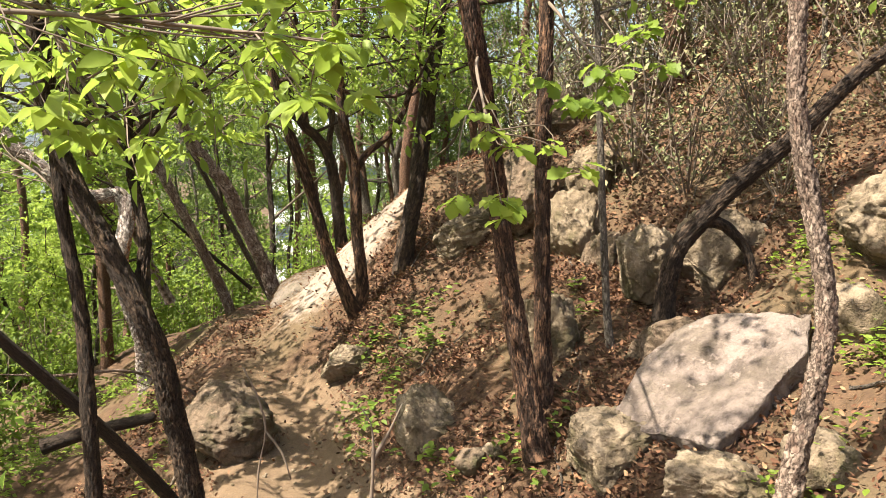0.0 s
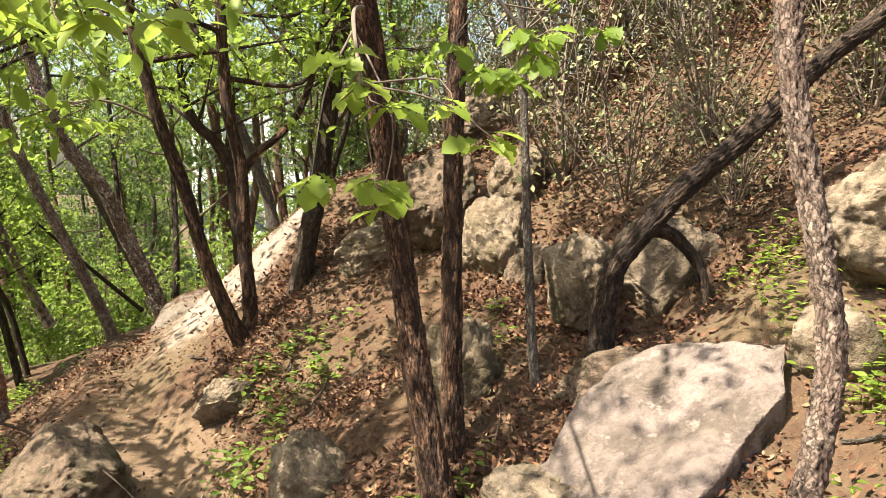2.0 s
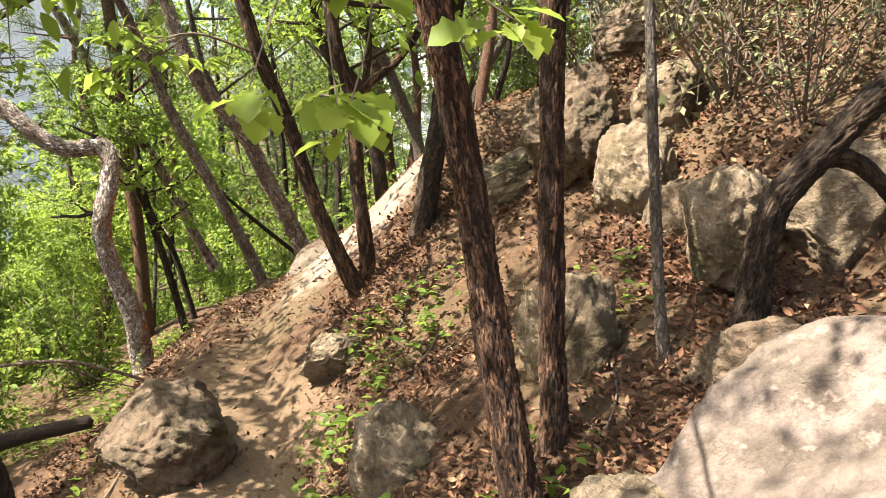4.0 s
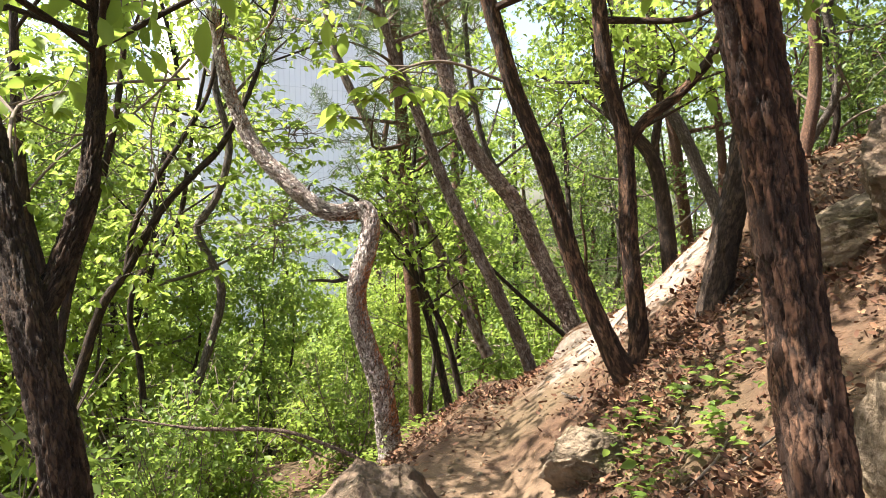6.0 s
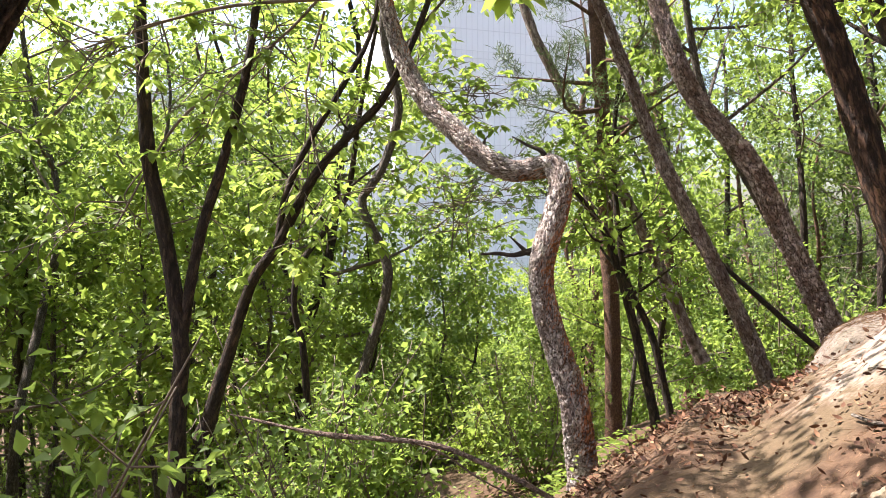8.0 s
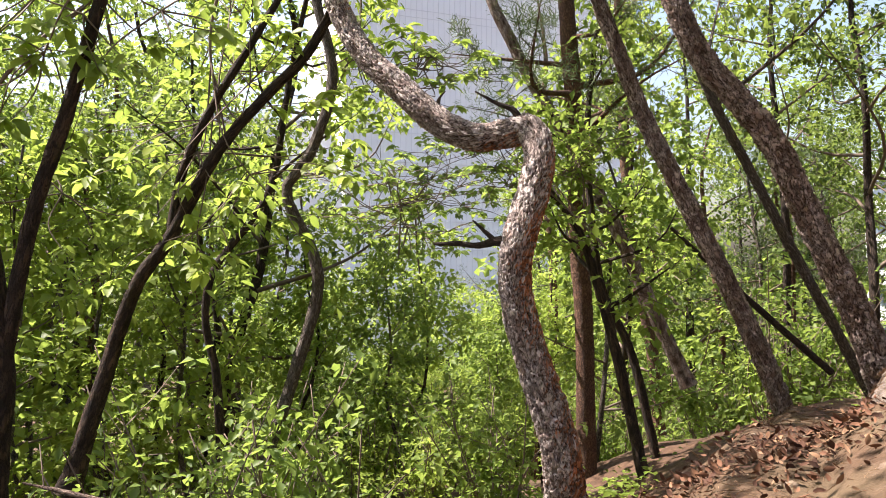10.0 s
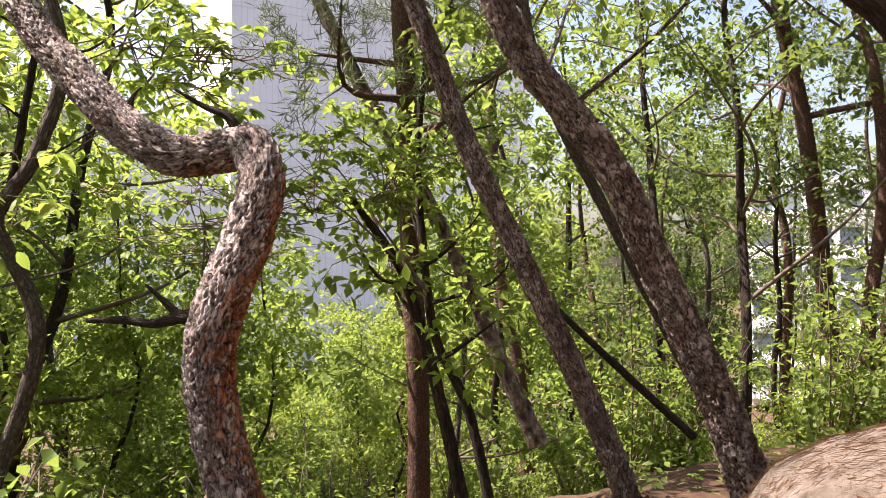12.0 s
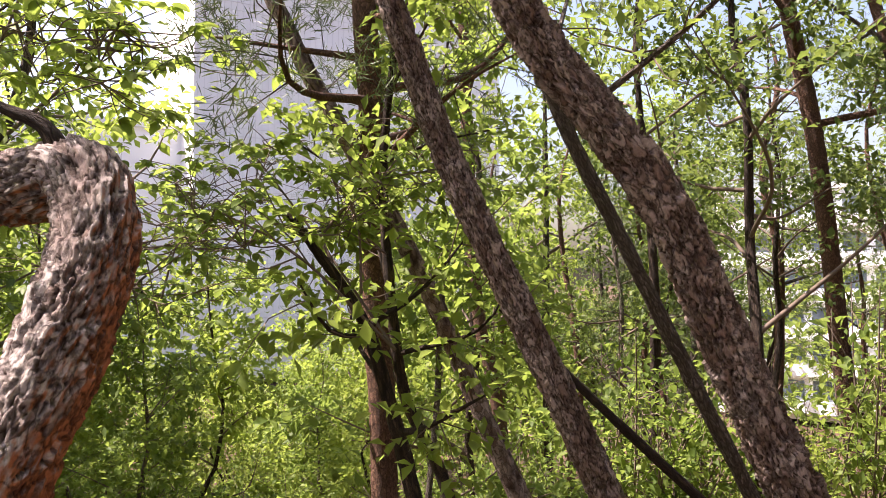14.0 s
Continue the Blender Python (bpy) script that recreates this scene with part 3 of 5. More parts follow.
def pine(name, label, trunk_pts, radii, bark, seed, limbs=10, start=0.6, reach=1.8, twigs=7, per=44, relief=0.008, seg=16, step=0.06, group="", extra=(), root=0.3, cell=(0.03, 0.05)):
    rng = np.random.default_rng(seed)
    base = np.array(trunk_pts[0], float)
    top = tree(name, label, trunk_pts, radii, bark, seed, relief=relief, seg=seg, step=step, crown=False, group=group, extra=extra, root=root, cell=cell if seg > 8 else None)
    line = spline(trunk_pts, step)
    t = Tubes()
    tips, ways = grow(rng, line, radii, t, limbs, start, reach, twigs, 0.12, (bark, base, top) if seg > 8 else None)
    part("branchwork", t.mesh("branchwork", M_GREY, base), top)
    part("crown", needle_tufts(rng, tips, ways, per, 0.13, M_NEEDLE, base), top)
    return top


# ---------------------------------------------------------------- ground
def axis_steps(lo, hi, fine, far):
    a = np.arange(lo, hi + 1e-6, fine)
    g, out = fine, [hi]
    while out[-1] < far:
        g *= 1.16
        out.append(out[-1] + g)
    g, low = fine, [lo]
    while low[-1] > -far:
        g *= 1.16
        low.append(low[-1] - g)
    return np.r_[low[:0:-1], a, out[1:]]


gx, gy = axis_steps(-5.5, 5.5, 0.065, 420), axis_steps(1.0, 14.5, 0.065, 420)
GX, GY = np.meshgrid(gx, gy)
far_away = np.clip((np.hypot(GX, GY - 6) - 60) / 80, 0, 1)
GZ = ground(GX, GY) * (1 - far_away) + (-7.0) * far_away
nx, ny = len(gx), len(gy)
i = (np.arange(ny - 1)[:, None] * nx + np.arange(nx - 1)[None]).ravel()
ground_me = make_mesh("ground", np.stack([GX, GY, GZ], -1).reshape(-1, 3), np.stack([i, i + 1, i + nx + 1, i + nx], -1), M_GROUND)
att = ground_me.attributes.new("trail", "FLOAT", "POINT")
off = trail_off(GX, GY)
sandy = np.exp(-(np.clip(np.abs(off - 0.05) - 0.35, 0, 9) / 0.35) ** 2) * np.clip((8.8 - GY) / 1.5, 0.12, 1)
sandy = np.maximum(sandy, 0.5 * np.exp(-(((GX + 1.2) / 1.0) ** 2 + ((GY - 9.9) / 1.5) ** 2) * 1.2))
att.data.foreach_set("value", sandy.astype(np.float32).ravel())
ground_me.attributes.new("bare", "FLOAT", "POINT").data.foreach_set("value", bare(GX, GY).astype(np.float32).ravel())
tagged(new("ground", ground_me), "wooded hillside of sandy soil with a trodden trail", "ground", kind="structure")


# ---------------------------------------------------------------- rocks
def rock(label, centre, dims, turn=(0, 0, 0), seed=0, blocky=2.6, rough=0.13, material=None, detail=6, name="boulder", group="", facets=9):
    """A weathered stone: a rounded block with worn faces, bedding ledges, pits and cracks."""
    bm = bmesh.new()
    bmesh.ops.create_icosphere(bm, subdivisions=detail, radius=1.0)
    me = bpy.data.meshes.new(name)
    bm.to_mesh(me)
    bm.free()
    v = np.empty(len(me.vertices) * 3, np.float32)
    me.vertices.foreach_get("co", v)
    v = v.reshape(-1, 3).astype(float)
    rad = (np.abs(v) ** blocky).sum(1) ** (-1.0 / blocky)
    rng = np.random.default_rng(seed)
    n = v.copy()
    p = v * rad[:, None]
    for _ in range(facets):                  # broken faces with worn edges
        d = unit(rng, 1)[0]
        h = rng.uniform(0.6, 0.95)
        over = p @ d - h
        p = p - 0.9 * (np.sqrt(over ** 2 + 0.004) + over)[:, None] * 0.5 * d
    s = seed * 11.3
    k = 1 + rough * fbm(n[:, 0] * 1.6 + s, n[:, 1] * 1.6, n[:, 2] * 1.6, 3) + rough * 0.5 * fbm(n[:, 0] * 5 + s, n[:, 1] * 5, n[:, 2] * 6, 4)
    bed = n[:, 2] * 3.1 + 0.7 * n[:, 0] + 0.6 * fbm(n[:, 0] * 2 + s, n[:, 1] * 2, n[:, 2] * 2, 2)
    k = k - rough * 0.35 * np.maximum(0, 1 - np.abs(bed - np.round(bed)) / 0.09) * (vnoise(n[:, 0] * 2, n[:, 1] * 2 + s, n[:, 2]) > -0.1)
    k = k - rough * 0.5 * np.maximum(0, vnoise(n[:, 0] * 11 + s, n[:, 1] * 11, n[:, 2] * 11) - 0.35)
    for q in (1.6, 2.9):                     # cracks
        k = k - rough * 0.5 * np.maximum(0, 0.07 - np.abs(vnoise(n[:, 0] * q, n[:, 1] * q + s, n[:, 2] * q * 1.5))) / 0.07 * 0.6
    p = p * k[:, None] * (np.array(dims) / 2)
    me.vertices.foreach_set("co", p.astype(np.float32).ravel())
    me.polygons.foreach_set("use_smooth", np.ones(len(me.polygons), bool))
    me.materials.append(material or M_ROCK)
    me.update()
    ob = new(name, me)
    ob.matrix_world = pose(*centre, *turn)
    return tagged(ob, label, "rock", group)


def rock_on(label, x, y, dims, sunk=0.3, **kw):
    return rock(label, (x, y, gz(x, y) + dims[2] * (0.5 - sunk)), dims, **kw)


def slab_rock(label, top, thick, material):
    """A flat broken slab: an outline pushed back by its thickness, rounded and worn."""
    top = [Vector(p) for p in top]
    mid = sum(top, Vector()) / len(top)
    nrm = (top[len(top) // 3] - top[0]).cross(top[2 * len(top) // 3] - top[0]).normalized()
    if nrm.z < 0:
        nrm = -nrm
    bm = bmesh.new()
    a = [bm.verts.new(p - mid) for p in top]
    b = [bm.verts.new((p - mid) * 0.9 - nrm * thick * 0.55 - Vector((0, 0, thick * 0.6))) for p in top]
    bm.faces.new(a)
    bm.faces.new(b[::-1])
    for q in range(len(a)):
        bm.faces.new((a[q], b[q], b[(q + 1) % len(a)], a[(q + 1) % len(a)]))
    bmesh.ops.recalc_face_normals(bm, faces=bm.faces)
    bmesh.ops.bevel(bm, geom=bm.edges[:], offset=0.012, segments=2, affect="EDGES", profile=0.6)
    bmesh.ops.triangulate(bm, faces=bm.faces)
    for _ in range(5):
        long = [e for e in bm.edges if e.calc_length() > 0.05]
        if not long:
            break
        bmesh.ops.subdivide_edges(bm, edges=long, cuts=1)
        bmesh.ops.triangulate(bm, faces=[f for f in bm.faces if len(f.verts) > 3])
    bmesh.ops.smooth_vert(bm, verts=bm.verts, factor=0.25, use_axis_x=True, use_axis_y=True, use_axis_z=True)
    bm.normal_update()
    co = np.array([v.co for v in bm.verts])
    h = 0.035 * fbm(co[:, 0] * 3, co[:, 1] * 3, co[:, 2] * 3, 3) + 0.012 * fbm(co[:, 0] * 14, co[:, 1] * 14, co[:, 2] * 14, 3)
    for v, d in zip(bm.verts, h):
        v.co += v.normal * float(d)
    me = bpy.data.meshes.new("rock_slab")
    bm.to_mesh(me)
    bm.free()
    me.polygons.foreach_set("use_smooth", np.ones(len(me.polygons), bool))
    me.materials.append(material)
    ob = new("rock_slab", me)
    ob.location = mid
    return tagged(ob, label, "rock")


slab_rock("large flat-faced pink granite slab leaning on the slope", [(1.05, 4.84, -0.06), (1.30, 5.08, 0.20), (1.47, 5.18, 0.35), (1.68, 5.21, 0.48), (1.90, 5.08, 0.54), (2.24, 4.80, 0.60), (2.10, 4.54, 0.42), (1.94, 4.45, 0.30), (1.75, 4.35, 0.16), (1.56, 4.25, 0.02), (1.47, 4.24, -0.03), (1.25, 4.53, -0.07), (1.05, 4.72, -0.10)], 0.42, M_SLAB)
rock_on("pale angular granite block below the slab", 1.0, 4.72, (0.62, 0.5, 0.5), 0.3, seed=4, turn=(10, 10, 30))
rock_on("pale rounded granite stone under the slab edge", 1.4, 4.05, (0.62, 0.5, 0.4), 0.35, seed=5, turn=(0, 5, 10))
rock_on("grey granite boulder half buried in the bank", 3.0, 5.15, (0.85, 0.75, 0.75), 0.25, seed=6)
rock("mossy upright granite boulder behind the bent trunk", (2.22, 6.4, 0.64), (0.76, 0.6, 0.92), seed=7, turn=(0, 0, 15))
rock("tan granite boulder on the leafy slope", (1.53, 6.15, 0.68), (0.38, 0.48, 0.64), seed=8, turn=(0, 6, 40))
rock("tall weathered granite rock on the slope", (1.3, 7.62, 0.7), (0.62, 0.65, 1.05), seed=9, turn=(0, -8, 20))
rock("dark granite block leaning on the tall rock", (1.48, 7.2, 0.55), (0.42, 0.42, 0.7), seed=38, material=M_ROCK_DARK)
rock("tan granite knob beside the dark boulder", (1.48, 8.25, 1.33), (0.62, 0.6, 0.8), seed=39)
rock("lichen-stained granite rock beside the oak stems", (0.78, 6.18, 0.06), (0.58, 0.52, 0.86), seed=10, turn=(0, 0, -20))
rock("dark round boulder on top of the shoulder", (0.82, 8.2, 1.2), (0.72, 0.72, 0.92), seed=11, material=M_ROCK_DARK, facets=5)
rock_on("brown granite boulder high on the slope", 1.5, 10.2, (0.9, 0.7, 0.7), 0.3, seed=42, material=M_ROCK_DARK)
rock("long rounded granite boulder at the trail's outer edge", (-1.93, 6.98, -0.80), (1.0, 0.85, 0.80), seed=64, turn=(3, 10, 22), rough=0.12, facets=12, blocky=3.2, material=M_ROCK_DARK)
rock("small worn granite rock in the trail bank", (-0.88, 7.72, -0.46), (0.62, 0.45, 0.46), seed=13, turn=(8, -12, 20))
rock("brown granite stump of rock by the trail", (-0.08, 6.02, -0.60), (0.56, 0.5, 0.72), seed=14, turn=(0, 4, 10), blocky=3.4)
rock("low mossy granite ledge behind the slab", (1.62, 5.42, 0.18), (0.72, 0.45, 0.55), seed=15, turn=(0, -14, -10), material=M_ROCK_DARK)
rock_on("flat granite rib in the bank of the shoulder", 0.28, 8.65, (1.0, 0.6, 0.5), 0.4, seed=16, turn=(0, -25, 10))
rock_on("granite chunk wedged against the slab", 2.45, 4.75, (0.45, 0.45, 0.4), 0.45, seed=17, detail=4)
rock_on("brown stone at the foot of the flaking trunk", 1.9, 3.85, (0.4, 0.4, 0.34), 0.4, seed=18, detail=4)
rock_on("small pale stone in the leaf litter", 0.34, 5.3, (0.16, 0.13, 0.12), 0.25, seed=40, detail=3)
# stone shape standing in for a dark plastic, bag-like object
rock_on("dark blue-grey plastic or bag at the foot of the oak, built as a stone", 0.2, 5.3, (0.26, 0.2, 0.18), 0.15, seed=41, material=M_ROCK_DARK, detail=3)
outcrop = rock("smooth sunlit granite outcrop with needles on top", (-1.44, 10.72, -0.5), (1.75, 2.2, 1.25), (0, -4, 8), 19, 2.2, 0.03, M_PROW, 6, "rock_outcrop", facets=2)

# ---------------------------------------------------------------- trees along the trail
OAK_C = [(0.63, 5.09, -0.43), (0.60, 5.11, -0.28), (0.49, 5.18, 0.35), (0.39, 5.25, 1.01), (0.30, 5.11, 1.63), (0.21, 4.95, 2.13), (0.15, 4.90, 2.45), (0.10, 4.95, 2.85), (0.05, 5.01, 3.45), (-0.05, 5.20, 4.24), (-0.08, 5.30, 5.20)]
tree("oak_tree", "slim oak with furrowed reddish-brown bark on the bank", OAK_C, [0.082, 0.067, 0.06, 0.053, 0.036, 0.02], M_OAK_RED, 21, limbs=8, start=0.66, reach=1.2, twigs=6, leaves=6, outline=OVATE, relief=0.010, step=0.013, seg=84)
OAK_D = [(0.70, 5.59, -0.30), (0.72, 5.61, -0.12), (0.71, 5.66, 0.40), (0.71, 5.76, 1.24), (0.73, 5.84, 2.05), (0.74, 5.91, 2.65), (0.73, 6.00, 3.45), (0.77, 6.11, 4.46), (0.75, 6.21, 5.46)]
tree("oak_tree", "straight slim oak with dark furrowed bark", OAK_D, [0.062, 0.056, 0.052, 0.046, 0.035, 0.02], M_OAK_RED, 22, limbs=8, start=0.62, reach=1.1, twigs=6, leaves=6, outline=OVATE, relief=0.009, step=0.014, seg=72)
STEM_E = [(1.25, 5.81, 0.04), (1.21, 5.84, 0.37), (1.18, 5.91, 1.03), (1.16, 5.98, 1.65), (1.14, 6.08, 2.52), (1.11, 6.18, 3.51), (1.17, 6.32, 4.76)]
tree("sapling", "thin grey sapling among the fallen leaves", STEM_E, [0.03, 0.025, 0.02, 0.012], M_GREY, 23, limbs=7, start=0.5, reach=0.7, twigs=4, leaves=4, relief=0.002, seg=10)
FLAKY = [(1.55, 3.49, -0.09), (1.58, 3.51, 0.07), (1.61, 3.52, 0.22), (1.68, 3.55, 0.47), (1.74, 3.59, 0.80), (1.70, 3.62, 1.13), (1.64, 3.65, 1.44), (1.60, 3.69, 1.80), (1.61, 3.74, 2.23), (1.65, 3.80, 2.74), (1.60, 3.88, 3.50), (1.65, 3.96, 4.26)]
tree("flaking_tree", "crooked tree with pale flaking bark", FLAKY, [0.05, 0.044, 0.04, 0.036, 0.03, 0.02], M_PALE, 24, limbs=6, start=0.62, reach=1.1, relief=0.012, step=0.014, seg=36, cell=(0.03, 0.05))
ARCH = [(1.58, 5.76, 0.20), (1.61, 5.78, 0.40), (1.63, 5.79, 0.62), (1.71, 5.80, 0.88), (1.89, 5.80, 1.10), (2.06, 5.80, 1.29), (2.26, 5.81, 1.46), (2.49, 5.82, 1.65), (2.74, 5.84, 1.90), (2.99, 5.86, 2.13), (3.30, 5.9, 2.36), (3.93, 6.28, 2.80), (4.19, 6.37, 3.58)]
ARCH_ROOT = [(1.86, 5.81, 1.08), (2.0, 5.84, 1.06), (2.10, 5.85, 1.0), (2.23, 5.86, 0.84), (2.31, 5.87, 0.55), (2.34, 5.87, 0.25)]
bent = tree("bent_tree", "dark tree bent low in an arch over a boulder", ARCH, [0.072, 0.062, 0.054, 0.046, 0.036], M_OAK, 25, limbs=5, start=0.75, reach=0.9, relief=0.012, step=0.016, seg=60)
tb = Tubes()
tb.add(spline(ARCH_ROOT, 0.02), [0.05, 0.035, 0.03, 0.024], 24, 0.006, cell=(0.022, 0.09))
part("stem", tb.mesh("stem", M_OAK, ARCH[0]), bent, "thin stem arching back down to the ground")
SHOULDER_B = [(-0.46, 8.81, 0.14), (-0.44, 8.84, 0.36), (-0.39, 8.88, 0.73), (-0.29, 8.93, 1.23), (-0.21, 9.00, 1.85), (-0.12, 9.07, 2.54), (-0.04, 9.14, 3.10), (0.04, 9.26, 4.22), (0.10, 9.43, 5.77), (0.04, 9.56, 7.02)]
tree("oak_tree", "dark oak standing on the sunlit shoulder", SHOULDER_B, [0.10, 0.085, 0.075, 0.06, 0.04], M_OAK, 26, limbs=10, start=0.42, reach=1.6, twigs=7, leaves=11, relief=0.009, step=0.03, seg=36)
TWIN_L = [(-0.93, 8.45, -0.10), (-1.01, 8.39, 0.08), (-1.19, 8.27, 0.58), (-1.29, 8.21, 0.98), (-1.38, 8.15, 1.34), (-1.53, 8.05, 1.80), (-1.59, 8.01, 2.07), (-1.70, 7.94, 2.57), (-1.77, 7.91, 3.23), (-1.83, 7.88, 4.05)]
TWIN_R = [(-0.92, 8.46, -0.10), (-0.86, 8.50, 0.08), (-0.87, 8.50, 0.34), (-0.91, 8.48, 0.74), (-0.93, 8.48, 1.40), (-1.02, 8.42, 1.86), (-1.06, 8.40, 2.26), (-1.09, 8.40, 3.05), (-1.01, 8.48, 3.87)]
TWIN_R2 = [(-0.92, 8.49, 1.40), (-0.81, 8.57, 1.58), (-0.66, 8.68, 1.71), (-0.53, 8.79, 1.87), (-0.43, 8.87, 2.05), (-0.32, 8.96, 2.44), (-0.24, 9.03, 3.03)]
tree("twin_oak", "twin-stemmed oak growing from one foot", TWIN_L, [0.07, 0.058, 0.052, 0.045, 0.03], M_OAK_RED, 27, limbs=8, start=0.55, reach=1.4, twigs=7, leaves=8, outline=OVATE, relief=0.006, step=0.03, seg=32,
     extra=[(TWIN_R, [0.068, 0.055, 0.048, 0.03]), (TWIN_R2, [0.036, 0.03, 0.02])])
LEAN_1 = [(-3.11, 12.38, -1.45), (-3.19, 12.32, -1.17), (-3.35, 12.21, -0.56), (-3.61, 12.02, 0.16), (-3.85, 11.87, 0.76), (-4.01, 11.75, 1.17), (-4.19, 11.75, 1.55), (-4.36, 11.63, 2.12), (-4.47, 11.55, 2.49), (-4.63, 11.32, 3.14), (-4.83, 11.17, 4.14)]
pine("leaning_pine", "slender pine leaning over the trail", LEAN_1, [0.085, 0.073, 0.066, 0.06, 0.05, 0.04], M_PINE, 28, limbs=7, start=0.8, reach=1.5, relief=0.012, step=0.010, seg=80, cell=(0.036, 0.07))
LEAN_2 = [(-2.45, 12.01, -0.74), (-2.51, 11.97, -0.52), (-2.67, 11.86, -0.02), (-2.90, 11.70, 0.58), (-3.08, 11.58, 1.08), (-3.29, 11.44, 1.44), (-3.49, 11.31, 1.73), (-3.64, 11.21, 2.12), (-3.88, 11.28, 2.74), (-4.05, 11.27, 3.54), (-4.15, 11.30, 4.56)]
pine("leaning_pine", "stout pine with grey-brown plated bark leaning over the trail", LEAN_2, [0.11, 0.092, 0.084, 0.076, 0.064, 0.048], M_PINE, 29, limbs=8, start=0.8, reach=1.8, relief=0.017, step=0.009, seg=112, cell=(0.04, 0.075))
S_TREE = [(-3.65, 9.78, -1.45), (-3.68, 9.75, -1.08), (-3.65, 9.65, -0.75), (-3.68, 9.62, -0.57), (-3.74, 9.58, -0.34), (-3.82, 9.52, 0.00), (-3.85, 9.50, 0.24), (-3.83, 9.51, 0.44), (-3.81, 9.63, 0.71), (-3.83, 9.73, 0.94), (-3.93, 9.78, 1.10), (-4.07, 9.75, 1.09), (-4.29, 9.68, 1.09), (-4.56, 9.62, 1.24), (-4.81, 9.58, 1.47), (-5.04, 9.55, 1.67), (-5.26, 9.52, 2.00), (-5.48, 9.49, 2.55), (-5.64, 9.49, 3.26)]
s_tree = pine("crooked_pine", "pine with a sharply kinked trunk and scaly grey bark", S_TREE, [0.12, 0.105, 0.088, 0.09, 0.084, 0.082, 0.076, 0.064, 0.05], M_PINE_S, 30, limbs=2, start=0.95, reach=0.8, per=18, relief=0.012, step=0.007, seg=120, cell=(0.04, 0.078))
for pts, rad in (([(-3.87, 9.48, 0.44), (-3.94, 9.44, 0.44), (-4.01, 9.39, 0.42), (-4.12, 9.33, 0.43), (-4.23, 9.26, 0.43)], [0.04, 0.024, 0.018, 0.016, 0.006]), ([(-3.93, 9.44, 0.44), (-3.99, 9.41, 0.50), (-4.04, 9.37, 0.56)], [0.02, 0.014, 0.005]),
                 ([(-3.97, 9.76, 1.13), (-4.01, 9.73, 1.22), (-4.10, 9.67, 1.27), (-4.20, 9.61, 1.34)], [0.03, 0.02, 0.014, 0.006]), ([(-4.53, 9.64, 1.27), (-4.51, 9.65, 1.35), (-4.48, 9.67, 1.39)], [0.02, 0.014, 0.004])):
    tb = Tubes()
    tb.add(spline(pts, 0.02), rad, 10, 0.006)
    part("broken_branch", tb.mesh("broken_branch", M_WOOD, S_TREE[0]), s_tree, "dry broken-off branch stub")
RED = [(-5.86, 13.78, -2.54), (-5.86, 13.76, -1.96), (-5.86, 13.73, -0.32), (-5.90, 13.68, 0.62), (-5.91, 13.64, 2.03), (-5.96, 13.58, 3.20), (-5.99, 13.53, 4.37), (-6.01, 13.48, 6.13)]
pine("red_pine", "straight red pine with orange-brown bark", RED, [0.115, 0.103, 0.098, 0.094, 0.086, 0.07], M_PINE_RED, 31, limbs=18, start=0.46, reach=1.7, relief=0.006, seg=28, step=0.04)
L_TREE = [(-1.58, 5.08, -1.50), (-1.61, 5.06, -1.0), (-1.65, 5.04, -0.6), (-1.69, 5.01, -0.26), (-1.71, 5.00, -0.18), (-1.73, 4.98, -0.05), (-1.78, 4.96, 0.26), (-1.88, 4.95, 0.55), (-2.03, 4.98, 0.85), (-2.22, 5.03, 1.20), (-2.38, 5.07, 1.51), (-2.49, 5.10, 1.88), (-2.52, 5.09, 2.39), (-2.50, 5.11, 2.99), (-2.42, 5.16, 3.9), (-2.30, 5.2, 4.9), (-2.2, 5.25, 6.0)]
L_FORK = [(-1.90, 5.02, 0.62), (-1.91, 5.06, 0.68), (-1.93, 5.13, 0.80), (-1.95, 5.23, 1.01), (-2.01, 5.31, 1.21), (-2.08, 5.39, 1.47), (-2.09, 5.39, 1.86)]
L_FORK[0] = L_TREE[7]
tree("oak_tree", "forked oak with thick dark brown bark on the falling side", L_TREE, [0.082, 0.074, 0.066, 0.058, 0.05, 0.042, 0.034, 0.025], M_OAK, 32, limbs=11, start=0.74, reach=1.6, twigs=7, leaves=6, outline=OVATE, relief=0.011, step=0.012, seg=84, cell=(0.026, 0.10), leaf=0.13,
     extra=[(L_FORK, [0.05, 0.037, 0.032, 0.02])])
STEM_2 = [(-2.16, 4.86, -1.75), (-2.2, 4.88, -0.8), (-2.22, 4.9, -0.09), (-2.25, 4.95, 0.3), (-2.29, 5.0, 0.62), (-2.42, 5.08, 1.3), (-2.5, 5.2, 2.2), (-2.52, 5.25, 3.3)]
tree("oak_tree", "thin dark oak stem close behind the forked oak", STEM_2, [0.055, 0.05, 0.045, 0.04, 0.03, 0.02], M_OAK, 56, limbs=6, start=0.75, reach=1.0, twigs=6, leaves=6, outline=OVATE, relief=0.007, step=0.02, seg=40)
CROOK = [(-7.15, 9.93, -2.54), (-6.96, 10.09, -1.59), (-6.71, 10.30, -0.65), (-6.55, 10.44, 0.22), (-6.77, 10.29, 0.90), (-6.71, 10.34, 1.11), (-6.58, 10.44, 1.37), (-6.47, 10.54, 1.98), (-6.61, 10.46, 2.86), (-6.44, 10.61, 3.94), (-6.39, 10.68, 5.56)]
